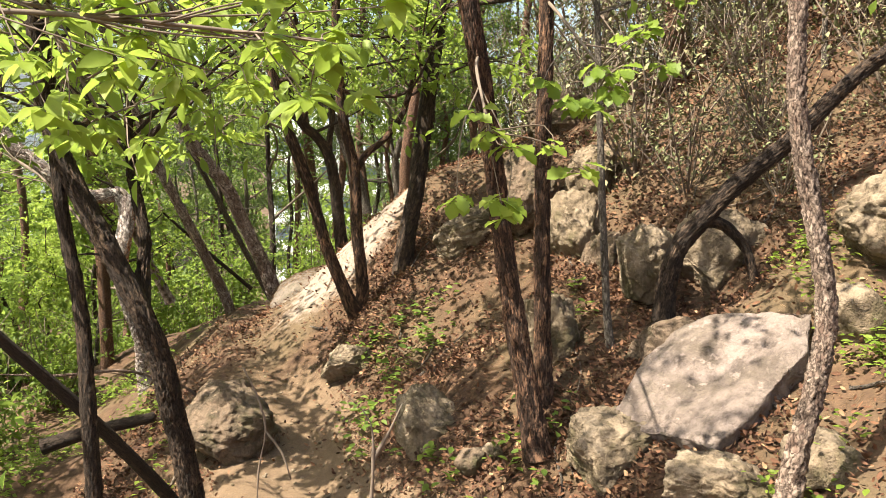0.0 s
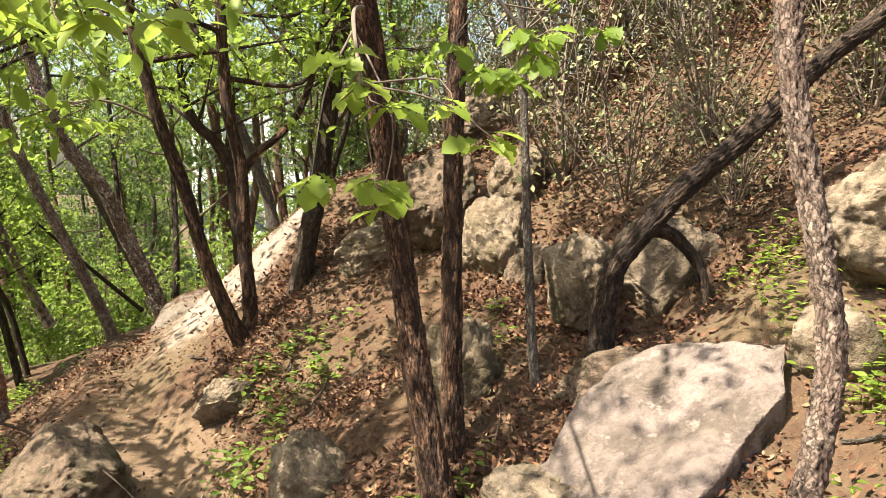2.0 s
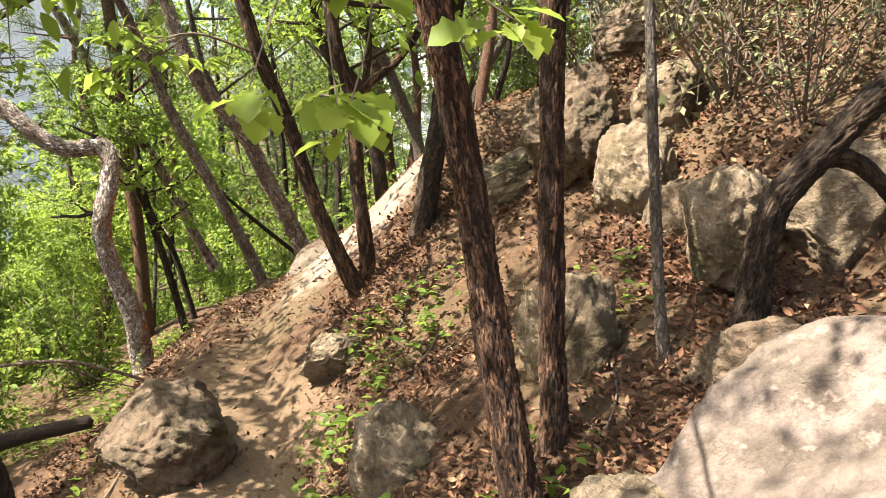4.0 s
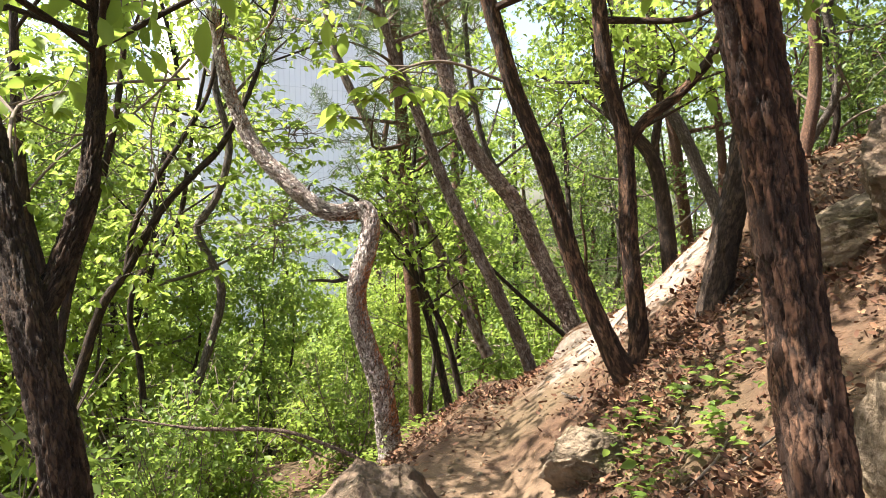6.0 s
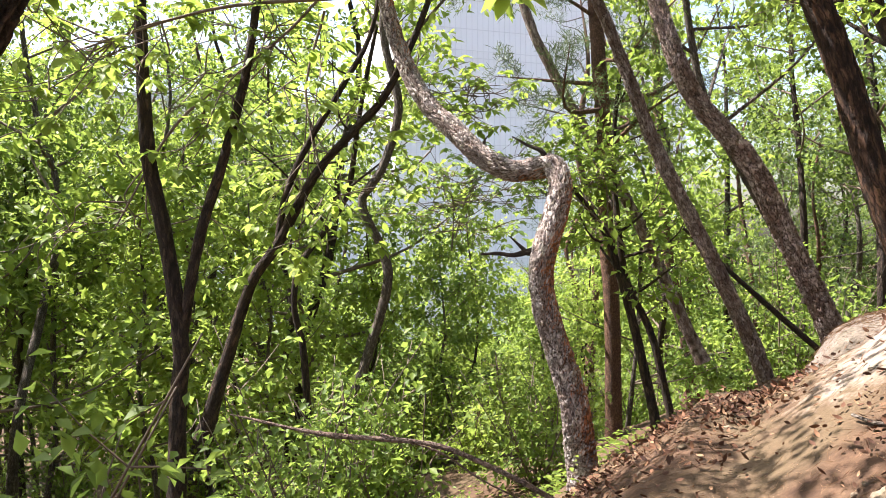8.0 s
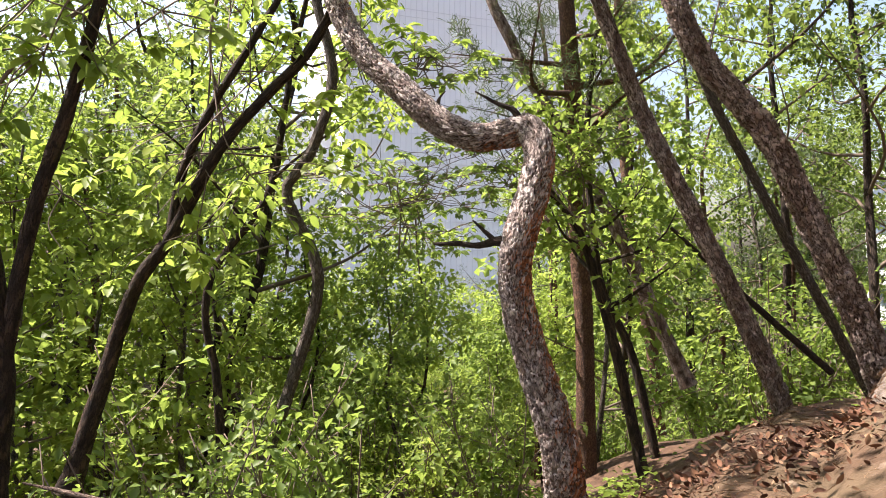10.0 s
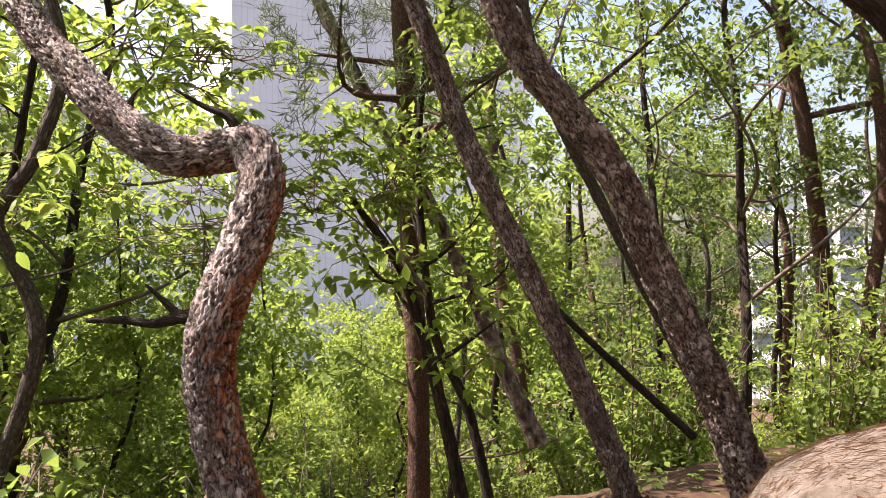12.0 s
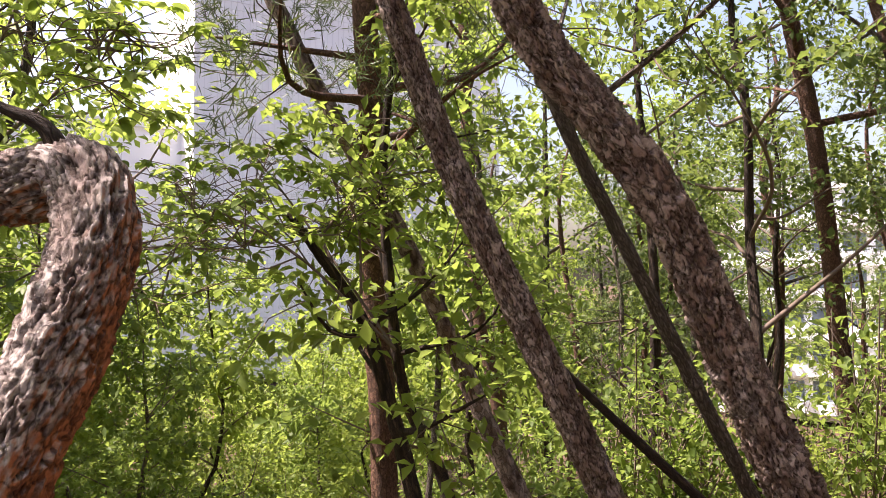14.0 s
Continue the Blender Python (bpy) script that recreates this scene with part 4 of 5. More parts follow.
tree("crooked_tree", "thin grey tree with a kinked stem", CROOK, [0.07, 0.056, 0.048, 0.043, 0.032, 0.022], M_GREY, 33, limbs=9, start=0.6, reach=1.6, twigs=7, leaves=9, outline=OVATE, spread=0.12, leaf=0.13, leaf_mat=M_LEAF_YOUNG)
VEE = [(-6.89, 8.46, -1.25), (-6.72, 8.60, -0.56), (-6.54, 8.75, 0.14), (-6.33, 8.92, 0.54), (-6.07, 9.12, 1.12), (-5.79, 9.34, 1.52), (-5.56, 9.52, 1.83), (-5.28, 9.74, 2.55), (-5.09, 9.90, 3.42)]
VEE2 = [(-6.34, 8.91, 0.51), (-6.28, 8.96, 0.95), (-6.12, 9.09, 1.41), (-5.84, 9.31, 1.98), (-5.65, 9.46, 2.44), (-5.56, 9.55, 3.25)]
tree("forked_tree", "dark slanting tree forking into two stems", VEE, [0.07, 0.052, 0.04, 0.03, 0.02], M_OAK, 34, limbs=4, start=0.86, reach=0.9, extra=[(VEE2, [0.033, 0.026, 0.014])], leaves=4, outline=OVATE, spread=0.12, leaf=0.13, leaf_mat=M_LEAF_YOUNG)
RIGHT_PINE = [(-2.94, 20.77, -1.87), (-3.00, 20.73, -1.50), (-3.20, 20.57, -0.37), (-3.32, 20.45, 1.13), (-3.49, 20.29, 2.78), (-3.77, 20.07, 4.51), (-3.89, 19.95, 6.01), (-3.79, 19.93, 8.26)]
pine("red_pine", "dark straight pine on the brown slope", RIGHT_PINE, [0.15, 0.125, 0.115, 0.11, 0.095, 0.07], M_PINE_RED, 35, limbs=12, start=0.45, reach=2.2, relief=0.006)
LEAN_3 = [(-2.95, 14.15, -1.15), (-3.12, 13.9, -0.68), (-3.3, 13.66, -0.18), (-3.53, 13.35, 0.45), (-3.76, 13.05, 1.1), (-3.95, 12.78, 1.64), (-4.1, 12.6, 2.2), (-4.2, 12.5, 3.1), (-4.25, 12.45, 4.2)]
tree("leaning_tree", "grey leaning tree behind the stout pine", LEAN_3, [0.05, 0.046, 0.042, 0.036, 0.028], M_GREY, 36, limbs=8, start=0.55, reach=1.6)

tree("oak_tree", "dark crooked oak behind the shoulder", [(-1.51, 12.23, -0.07), (-1.56, 12.18, 0.40), (-1.63, 12.12, 1.18), (-1.71, 12.06, 1.61), (-1.87, 11.96, 1.87), (-2.05, 11.84, 2.05), (-2.19, 11.75, 2.42), (-2.24, 11.70, 3.02)], [0.10, 0.09, 0.08, 0.06, 0.03], M_OAK, 47, limbs=8, start=0.6, reach=1.3, leaves=10,
     extra=[([(-1.70, 12.07, 1.60), (-1.68, 12.07, 1.88), (-1.64, 12.09, 2.22), (-1.64, 12.07, 2.86)], [0.05, 0.04, 0.02])])
tree("brown_tree", "brown leaning tree behind the shoulder", [(-1.36, 14.12, 0.61), (-1.46, 14.06, 1.15), (-1.63, 13.95, 1.62), (-1.84, 13.80, 2.19), (-2.06, 13.66, 2.56), (-2.35, 13.45, 3.13), (-2.46, 13.39, 3.97), (-2.43, 13.45, 5.43)], [0.09, 0.08, 0.07, 0.05, 0.03], M_GREY, 48, limbs=8, start=0.6, reach=1.4, leaves=10)
pine("thin_pine", "thin grey leaning pine stem", [(-4.95, 14.43, -1.04), (-5.24, 14.23, -0.27), (-5.53, 14.03, 0.56), (-5.83, 13.83, 1.28), (-6.05, 13.68, 1.75), (-6.22, 13.56, 2.11), (-6.39, 13.45, 2.46), (-6.58, 13.32, 2.94), (-6.73, 13.21, 3.35), (-6.90, 13.09, 4.13), (-6.98, 13.01, 5.61)], [0.08, 0.075, 0.07, 0.06, 0.05], M_PINE, 41, limbs=7, start=0.75, reach=1.4)
tree("red_pine", "thin orange-barked pine stem broken at the knot", [(-8.02, 20.20, -2.91), (-8.01, 20.18, -2.17), (-8.14, 20.07, -0.92), (-8.33, 19.93, 0.13), (-8.43, 19.83, 1.81), (-8.48, 19.73, 4.33), (-8.55, 19.61, 7.47)], [0.12, 0.1, 0.1, 0.08, 0.06], M_PINE_RED, 42, limbs=8, start=0.6, reach=1.5, leaves=8, outline=FLAT)
tree("dark_stem", "thin dark leaning stem", [(-4.76, 13.06, -2.02), (-4.82, 13.01, -1.67), (-5.00, 12.88, -0.61), (-5.14, 12.77, 0.07), (-5.28, 12.67, 0.60), (-5.54, 12.51, 1.05), (-5.66, 12.42, 1.25)], [0.06, 0.055, 0.05, 0.04, 0.02], M_OAK, 43, limbs=6, start=0.5, reach=0.9, leaves=10, outline=FLAT)
tree("dark_stem", "thin dark leaning stem", [(-4.96, 13.73, -2.09), (-5.02, 13.68, -1.59), (-5.20, 13.54, -0.60), (-5.43, 13.39, 0.01), (-5.51, 13.32, 0.72), (-5.54, 13.27, 1.66), (-5.44, 13.31, 2.76)], [0.05, 0.045, 0.04, 0.03, 0.02], M_OAK, 44, limbs=7, start=0.5, reach=0.9, leaves=10, outline=FLAT)
tree("fork_oak", "many-stemmed dark oak on the falling slope", [(-5.41, 7.38, -1.74), (-5.40, 7.40, -1.32), (-5.39, 7.42, -0.56), (-5.38, 7.44, -0.14), (-5.47, 7.37, 0.62), (-5.54, 7.30, 1.12), (-5.58, 7.28, 1.88), (-5.59, 7.28, 2.81), (-5.56, 7.33, 4.07)], [0.07, 0.055, 0.05, 0.034, 0.022], M_OAK, 45, limbs=7, start=0.72, reach=1.5,
     extra=[([(-5.38, 7.44, -0.14), (-5.29, 7.54, 0.57), (-5.17, 7.66, 1.11), (-5.06, 7.78, 1.74), (-4.99, 7.86, 2.50), (-4.96, 7.91, 3.43)], [0.04, 0.034, 0.026, 0.016])], leaves=5, outline=OVATE, spread=0.12, leaf=0.13, leaf_mat=M_LEAF_YOUNG)
tree("sapling_oak", "thin dark oak behind the kinked stem", [(-8.01, 10.49, -1.77), (-8.06, 10.46, -0.78), (-8.14, 10.39, -0.22), (-8.09, 10.45, 0.27), (-7.83, 10.70, 0.76), (-7.68, 10.86, 1.18), (-7.58, 10.98, 2.17), (-7.43, 11.14, 3.22)], [0.045, 0.037, 0.032, 0.022], M_OAK, 46, limbs=9, start=0.35, reach=1.5, leaves=10, outline=OVATE, spread=0.12, leaf=0.13)


def fallen(label, pts, radii, bark, seed, name="fallen_branch"):
    t = Tubes()
    t.add(spline(pts, 0.05), radii, 9, 0.004, seed=seed)
    ob = part(name, t.mesh(name, bark, pts[0]))
    ob.location = pts[0]
    return tagged(ob, label, "branch")


fallen("dark dead limb leaning against the pine", [(-4.60, 13.22, 0.66), (-4.25, 13.44, 0.25), (-3.95, 13.63, -0.09), (-3.52, 13.90, -0.56), (-3.37, 13.99, -0.72)], [0.018, 0.026, 0.03, 0.034], M_OAK, 3)
fallen("bleached dead branch lying over the brush", [(-3.97, 6.95, -0.37), (-3.56, 7.24, -0.46), (-3.12, 7.57, -0.50), (-2.85, 7.77, -0.62), (-2.61, 7.94, -0.77), (-2.52, 8.00, -0.87)], [0.004, 0.007, 0.01, 0.012, 0.014], M_PALE, 4)
fallen("bleached thin dead branch over the brush", [(-3.39, 7.48, -0.48), (-3.15, 7.66, -0.56), (-2.96, 7.79, -0.70), (-2.72, 7.97, -0.84)], [0.004, 0.006, 0.009], M_PALE, 5)
fallen("dark slanting dead stem beside the forked oak", [(-3.05, 4.32, 1.14), (-2.65, 4.72, 0.45), (-2.44, 4.93, 0.1), (-2.24, 5.13, -0.25), (-1.98, 5.4, -0.75), (-1.72, 5.66, -1.3)], [0.025, 0.04, 0.045, 0.05], M_OAK, 6)
fallen("mossy log lying along the slope", [(-3.59, 6.96, -1.04), (-3.21, 7.08, -0.94), (-2.68, 7.24, -0.85)], [0.07, 0.06, 0.05], M_OAK, 7, "fallen_log")

# ---------------------------------------------------------------- leafy sprays close to the trail


def leafy_branch(owner_name, label, root, ends, seed, leaf, mat, outline, whorl=8, thick=0.012, via=None):
    """A branch from root with twigs to each end; a whorl of broad leaves at every end."""
    rng = np.random.default_rng(seed)
    top = new(owner_name)
    top.location = root
    tagged(top, label, "branch")
    root = np.array(root, float)
    ends = np.array(ends, float)
    mid = ends.mean(0) if via is None else np.array(via, float)
    t = Tubes()
    main = spline([root, (root + mid) / 2 + rng.normal(size=3) * 0.06 + np.array([0, 0, 0.08]), mid], 0.08)
    t.add(main, [thick, thick * 0.5], 7, 0.001)
    c, w, nr, sz = [], [], [], []
    group = 5 if len(ends) > 16 else 1
    for i, e in enumerate(ends):
        if i % group == 0:
            k = len(main) - 1 - int(rng.integers(0, max(1, len(main) // 2)))
            q = main[k]
            if group > 1:                    # a side branch that carries its own twigs
                hub = ends[i:i + group].mean(0) * 0.75 + q * 0.25 + rng.normal(size=3) * 0.05
                t.add(spline([q, (q + hub) / 2 + rng.normal(size=3) * 0.1 - np.array([0, 0, 0.06]), hub], 0.07), [thick * 0.55, thick * 0.3], 5)
                q = hub
        t.add(spline([q, (q + e) / 2 + rng.normal(size=3) * 0.05, e], 0.06), [thick * 0.4, 0.002], 4)
        way = (e - q) / (np.linalg.norm(e - q) + 1e-6)
        for n in range(whorl):
            a = n * 2.399 + rng.uniform(-0.3, 0.3)
            c.append(e + rng.normal(size=3) * 0.012 - way * rng.uniform(0, 0.07))
            w.append(np.array([math.cos(a), math.sin(a), rng.uniform(-0.55, 0.15)]) + 0.25 * way)
            nr.append(np.array([0, 0, 1.0]) + rng.normal(size=3) * 0.3)
            sz.append(leaf * rng.uniform(0.65, 1.2))
    part("branchwork", t.mesh("branchwork", M_TWIG, root), top)
    part("foliage", leaf_mesh("foliage", c, w, nr, sz, mat, outline, root, 0.25), top)
    return top


SPRAY_1 = [(0.15, 3.83, 1.74), (0.22, 3.82, 1.64), (0.35, 3.81, 1.56), (0.53, 3.81, 1.56), (0.69, 3.80, 1.45), (0.29, 3.77, 1.24), (0.06, 3.78, 1.30), (0.28, 3.78, 1.28)]
leafy_branch("oak_branch", "low oak branch with sunlit lobed young leaves", OAK_C[5], SPRAY_1, 51, 0.12, M_LEAF_YOUNG, LOBED, 7, 0.012, SPRAY_1[1])
SPRAY_2 = [(0.99, 5.22, 2.06), (1.09, 5.21, 1.95), (1.25, 5.25, 2.31), (0.85, 5.20, 1.85), (0.96, 5.19, 1.81), (1.14, 5.22, 2.10), (1.43, 5.22, 2.10), (0.63, 5.21, 1.99), (0.78, 5.20, 1.88), (1.32, 5.26, 2.38)]
leafy_branch("oak_branch", "oak branch with broad green leaves", OAK_D[5], SPRAY_2, 52, 0.14, M_LEAF, LOBED, 8, 0.014)
SPRAY_3 = [(-2.47, 7.43, 1.58), (-2.50, 7.42, 1.66), (-2.46, 7.40, 1.90), (-2.36, 7.50, 1.95), (-2.28, 7.55, 1.72), (-2.20, 7.62, 1.88), (-2.12, 7.72, 1.74), (-2.02, 7.82, 1.78), (-1.90, 8.02, 1.74), (-1.84, 8.08, 1.78), (-2.34, 7.52, 1.74)]
leafy_branch("oak_branch", "drooping oak branch with broad translucent leaves", TWIN_L[5], SPRAY_3, 53, 0.155, M_LEAF_YOUNG, OVATE, 6, 0.013, (-2.3, 7.56, 1.82))
SPRAY_4 = [(-3.31, 5.71, 1.52), (-3.46, 5.59, 1.30), (-3.16, 5.83, 1.68), (-3.40, 5.65, 1.63), (-3.22, 5.77, 1.41), (-3.05, 5.90, 1.48), (-3.20, 5.80, 1.79), (-2.92, 6.00, 1.62), (-2.81, 6.08, 1.45), (-2.98, 5.96, 1.76)]
leafy_branch("oak_branch", "oak branch with large green leaves", L_TREE[8], SPRAY_4, 54, 0.13, M_LEAF, OVATE, 8, 0.012)
# bough out of view overhead, added to keep sun off the trail-edge boulder
SPRAY_5 = [(-3.3, 5.9, 2.7), (-3.6, 6.2, 2.5), (-3.9, 6.1, 2.9), (-3.5, 6.5, 2.9), (-3.2, 6.3, 2.6), (-4.1, 6.5, 2.7), (-3.8, 6.7, 3.1), (-3.0, 6.0, 3.0), (-3.4, 5.7, 3.2), (-4.2, 6.0, 3.2), (-3.7, 5.8, 3.4), (-3.1, 6.6, 3.2), (-3.9, 6.9, 2.6), (-3.4, 6.9, 2.7)]
SPRAY_5 = [tuple(np.array(p) + o) for p in SPRAY_5 for o in ((0, 0, 0), (0.17, -0.14, 0.06), (-0.12, 0.19, -0.05))]
leafy_branch("oak_branch", "unseen oak bough with broad green leaves, added to shade the trail edge", STEM_2[6], SPRAY_5, 57, 0.13, M_LEAF, OVATE, 8, 0.016)
r5 = np.random.default_rng(5)
HIDDEN = [(-2.7, 3.0, gz(-2.7, 3.0) - 0.1), (-2.65, 3.0, 0.6), (-2.5, 2.9, 2.0), (-2.3, 2.8, 3.4), (-2.4, 2.7, 5.0), (-2.2, 2.8, 6.2)]
tree("oak_tree", "oak on the falling side whose limbs overhang the trail", HIDDEN, [0.1, 0.09, 0.07, 0.04], M_OAK, 55, limbs=9, start=0.68, reach=1.6, twigs=7, leaves=4)
for n, (lo, hi, ylo, yhi, dist, num) in enumerate(((-40, 260, -60, 130, 3.2, 16), (200, 460, -80, 170, 3.4, 14), (440, 760, -60, 190, 3.0, 16), (-60, 420, 120, 300, 3.2, 10))):
    eye, fwd = np.array([0, 0, 1.5]), math.radians(6.2)
    ends = []
    for _ in range(num):
        u, w = (r5.uniform(lo, hi) - 784) / 1423, (441 - r5.uniform(ylo, yhi)) / 1423
        d = dist * r5.uniform(0.85, 1.25)
        ends.append(eye + d * np.array([u, math.cos(fwd) + w * math.sin(fwd), w * math.cos(fwd) - math.sin(fwd)]))
    # the lighter leaf material puts the sun on these leaves into their colour
    leafy_branch("oak_branch", "overhanging oak branch with leaves in a bright sunlit tone", HIDDEN[2 + n % 2], ends, 60 + n, 0.13, M_LEAF_YOUNG, OVATE, 8, 0.014)

# a low tree whose boughs lie in flat leafy layers across the slope
r6 = np.random.default_rng(66)
LAYER = [(-4.87, 12.43, 0.45), (-5.03, 12.32, 0.77), (-5.25, 12.18, 1.06)]
for n, pts in enumerate(([(-5.87, 11.60, 1.36), (-5.66, 11.73, 1.45), (-5.48, 11.84, 1.31), (-5.34, 11.92, 1.45), (-5.74, 11.69, 1.14), (-5.51, 11.83, 1.08), (-5.83, 11.65, 0.93), (-5.58, 11.78, 1.24)], [(-5.29, 12.14, 1.47), (-5.13, 12.24, 1.38), (-4.96, 12.34, 1.51), (-4.80, 12.44, 1.44), (-5.19, 12.21, 1.22), (-5.02, 12.31, 1.12), (-4.86, 12.41, 1.22), (-5.35, 12.12, 1.09), (-4.69, 12.50, 1.35)],
                         [(-4.70, 12.52, 1.57), (-4.53, 12.61, 1.54), (-4.59, 12.59, 1.38), (-4.76, 12.49, 1.28), (-4.45, 12.67, 1.41), (-4.89, 12.40, 1.57), (-5.03, 12.32, 1.59)], [(-6.40, 11.96, 1.53), (-6.04, 12.17, 1.70), (-5.80, 12.31, 1.75), (-5.68, 12.38, 1.67), (-5.92, 12.24, 1.60), (-5.50, 12.49, 1.56)])):
    ends = [tuple(np.array(p) + r6.normal(size=3) * [0.16, 0.22, 0.05]) for p in pts for _ in range(4)]
    leafy_branch("layered_branch", "flat leafy bough with small green leaves", LAYER[n % 3], ends, 70 + n, 0.085, M_LEAF_MID, OVATE, 7, 0.01)

# broad-leaved boughs of the oaks on the falling side
r7 = np.random.default_rng(67)
for n, (root, pts) in enumerate((((-4.6, 8.2, 2.2), [(-6.09, 6.49, 2.17), (-5.92, 6.65, 1.88), (-5.74, 6.83, 2.08), (-5.57, 6.99, 1.72), (-5.95, 6.62, 1.52), (-5.39, 7.17, 1.96), (-5.66, 6.90, 1.39), (-5.31, 7.25, 2.16), (-5.45, 7.10, 1.51)]),
                                 ((-4.7, 8.3, 2.4), [(-5.41, 7.64, 2.16), (-5.23, 7.81, 1.86), (-5.04, 8.00, 2.24), (-4.92, 8.11, 1.94), (-5.32, 7.72, 1.47), (-5.11, 7.92, 1.30), (-5.54, 7.51, 1.78), (-5.63, 7.41, 1.31), (-5.39, 7.65, 1.00), (-4.83, 8.20, 1.59)]),
                                 ((-6.0, 9.2, 2.6), [(-5.95, 9.29, 2.55), (-6.18, 9.05, 1.96), (-5.87, 9.35, 1.52), (-6.33, 8.89, 1.10), (-6.06, 9.15, 0.83), (-5.79, 9.43, 2.01), (-6.57, 8.66, 0.78), (-5.64, 9.57, 1.09), (-5.95, 9.26, 0.50), (-6.26, 8.95, 0.34)]),
                                 ((-5.6, 8.0, 1.8), [(-6.60, 7.03, 0.72), (-6.80, 6.83, 0.40), (-6.34, 7.28, 0.58), (-6.11, 7.51, 0.81), (-5.85, 7.76, 0.48)]),
                                 ((-7.4, 11.8, 3.2), [(-8.26, 11.05, 2.61), (-8.02, 11.24, 2.34), (-7.78, 11.42, 2.69), (-7.57, 11.59, 2.30), (-7.30, 11.80, 2.61), (-7.09, 11.97, 2.30), (-6.93, 12.11, 2.04), (-7.37, 11.76, 1.99), (-7.02, 12.02, 2.69), (-6.75, 12.24, 2.47), (-7.85, 11.38, 1.91), (-8.16, 11.14, 2.04)]))):
    ends = [tuple(np.array(p) + r7.normal(size=3) * [0.22, 0.25, 0.12]) for p in pts for _ in range(4)]
    leafy_branch("oak_branch", "spreading oak bough with broad bright green leaves", root, ends, 90 + n, (0.13, 0.13, 0.14, 0.09, 0.14)[n], (M_LEAF_YOUNG, M_LEAF, M_LEAF_YOUNG, M_LEAF, M_LEAF_YOUNG)[n], OVATE, 7, 0.014)

# a broad shaded crown below the tower, in flat layers
for n, (root, pts) in enumerate((((-8.0, 13.0, 0.4), [(-8.90, 12.39, 1.53), (-8.62, 12.57, 1.33), (-8.35, 12.75, 1.56), (-8.13, 12.89, 1.27), (-7.85, 13.06, 1.53), (-7.58, 13.24, 1.30), (-7.30, 13.42, 1.52), (-7.09, 13.56, 1.26), (-8.79, 12.47, 1.01), (-8.46, 12.69, 0.88), (-8.02, 12.97, 0.94), (-7.70, 13.18, 0.81), (-7.36, 13.39, 0.94), (-7.04, 13.60, 0.80), (-8.25, 12.83, 0.55), (-7.59, 13.25, 0.48)]),
                                 ((-9.4, 14.6, 0.6), [(-9.32, 14.61, 2.11), (-9.11, 14.78, 1.84), (-8.84, 14.98, 2.04), (-8.57, 15.19, 2.18), (-8.36, 15.37, 1.84), (-8.68, 15.12, 1.63), (-9.00, 14.87, 1.50), (-9.22, 14.70, 1.23), (-8.80, 15.04, 1.16), (-8.37, 15.37, 1.36), (-9.54, 14.45, 1.63), (-9.65, 14.37, 1.16), (-9.85, 14.19, 1.97)]),
                                 ((-6.6, 11.6, 2.2), [(-6.84, 11.38, 2.39), (-6.67, 11.49, 2.26), (-6.50, 11.58, 2.39), (-6.33, 11.69, 2.22), (-6.16, 11.79, 2.39), (-5.99, 11.89, 2.26), (-6.59, 11.54, 2.06), (-6.36, 11.68, 1.99), (-6.10, 11.83, 2.09), (-6.76, 11.44, 1.86)]))):
    ends = [tuple(np.array(p) + r7.normal(size=3) * [0.3, 0.35, 0.1]) for p in pts for _ in range(6 - 2 * (n == 2))]
    leafy_branch("layered_branch", ("flat shaded bough with dense dark green leaves", "flat shaded bough with dense dark green leaves", "high oak bough with bright green leaves")[n], root, ends, 110 + n, 0.125, (M_LEAF_MID, M_LEAF_MID, M_LEAF)[n], OVATE, 7, 0.014)

# ---------------------------------------------------------------- woods
rng0 = np.random.default_rng(77)


def woodland_tree(seed, height, r, label, leaf_mat, leaf, lean=0.15, dense=15, start=0.16):
    rng = np.random.default_rng(seed)
    pts = [np.zeros(3)]
    drift = rng.normal(size=2) * lean
    for k in range(1, 7):
        pts.append(np.array([drift[0] * k * height / 6 + rng.normal() * 0.14, drift[1] * k * height / 6 + rng.normal() * 0.14, k * height / 6 - 0.2 * (k == 0)]))
    pts[0][2] = -0.4
    return tree("woodland_tree", label, pts, [r, r * 0.85, r * 0.75, r * 0.6, r * 0.35, 0.012], (M_OAK_FAR, M_GREY)[seed % 2], seed, limbs=17, start=start, reach=height * 0.23, twigs=7,
                leaves=dense, leaf=leaf, outline=FLAT, leaf_mat=leaf_mat, relief=0.006, seg=8, step=0.3, spread=0.13, group="trees of the wood", category="tree")


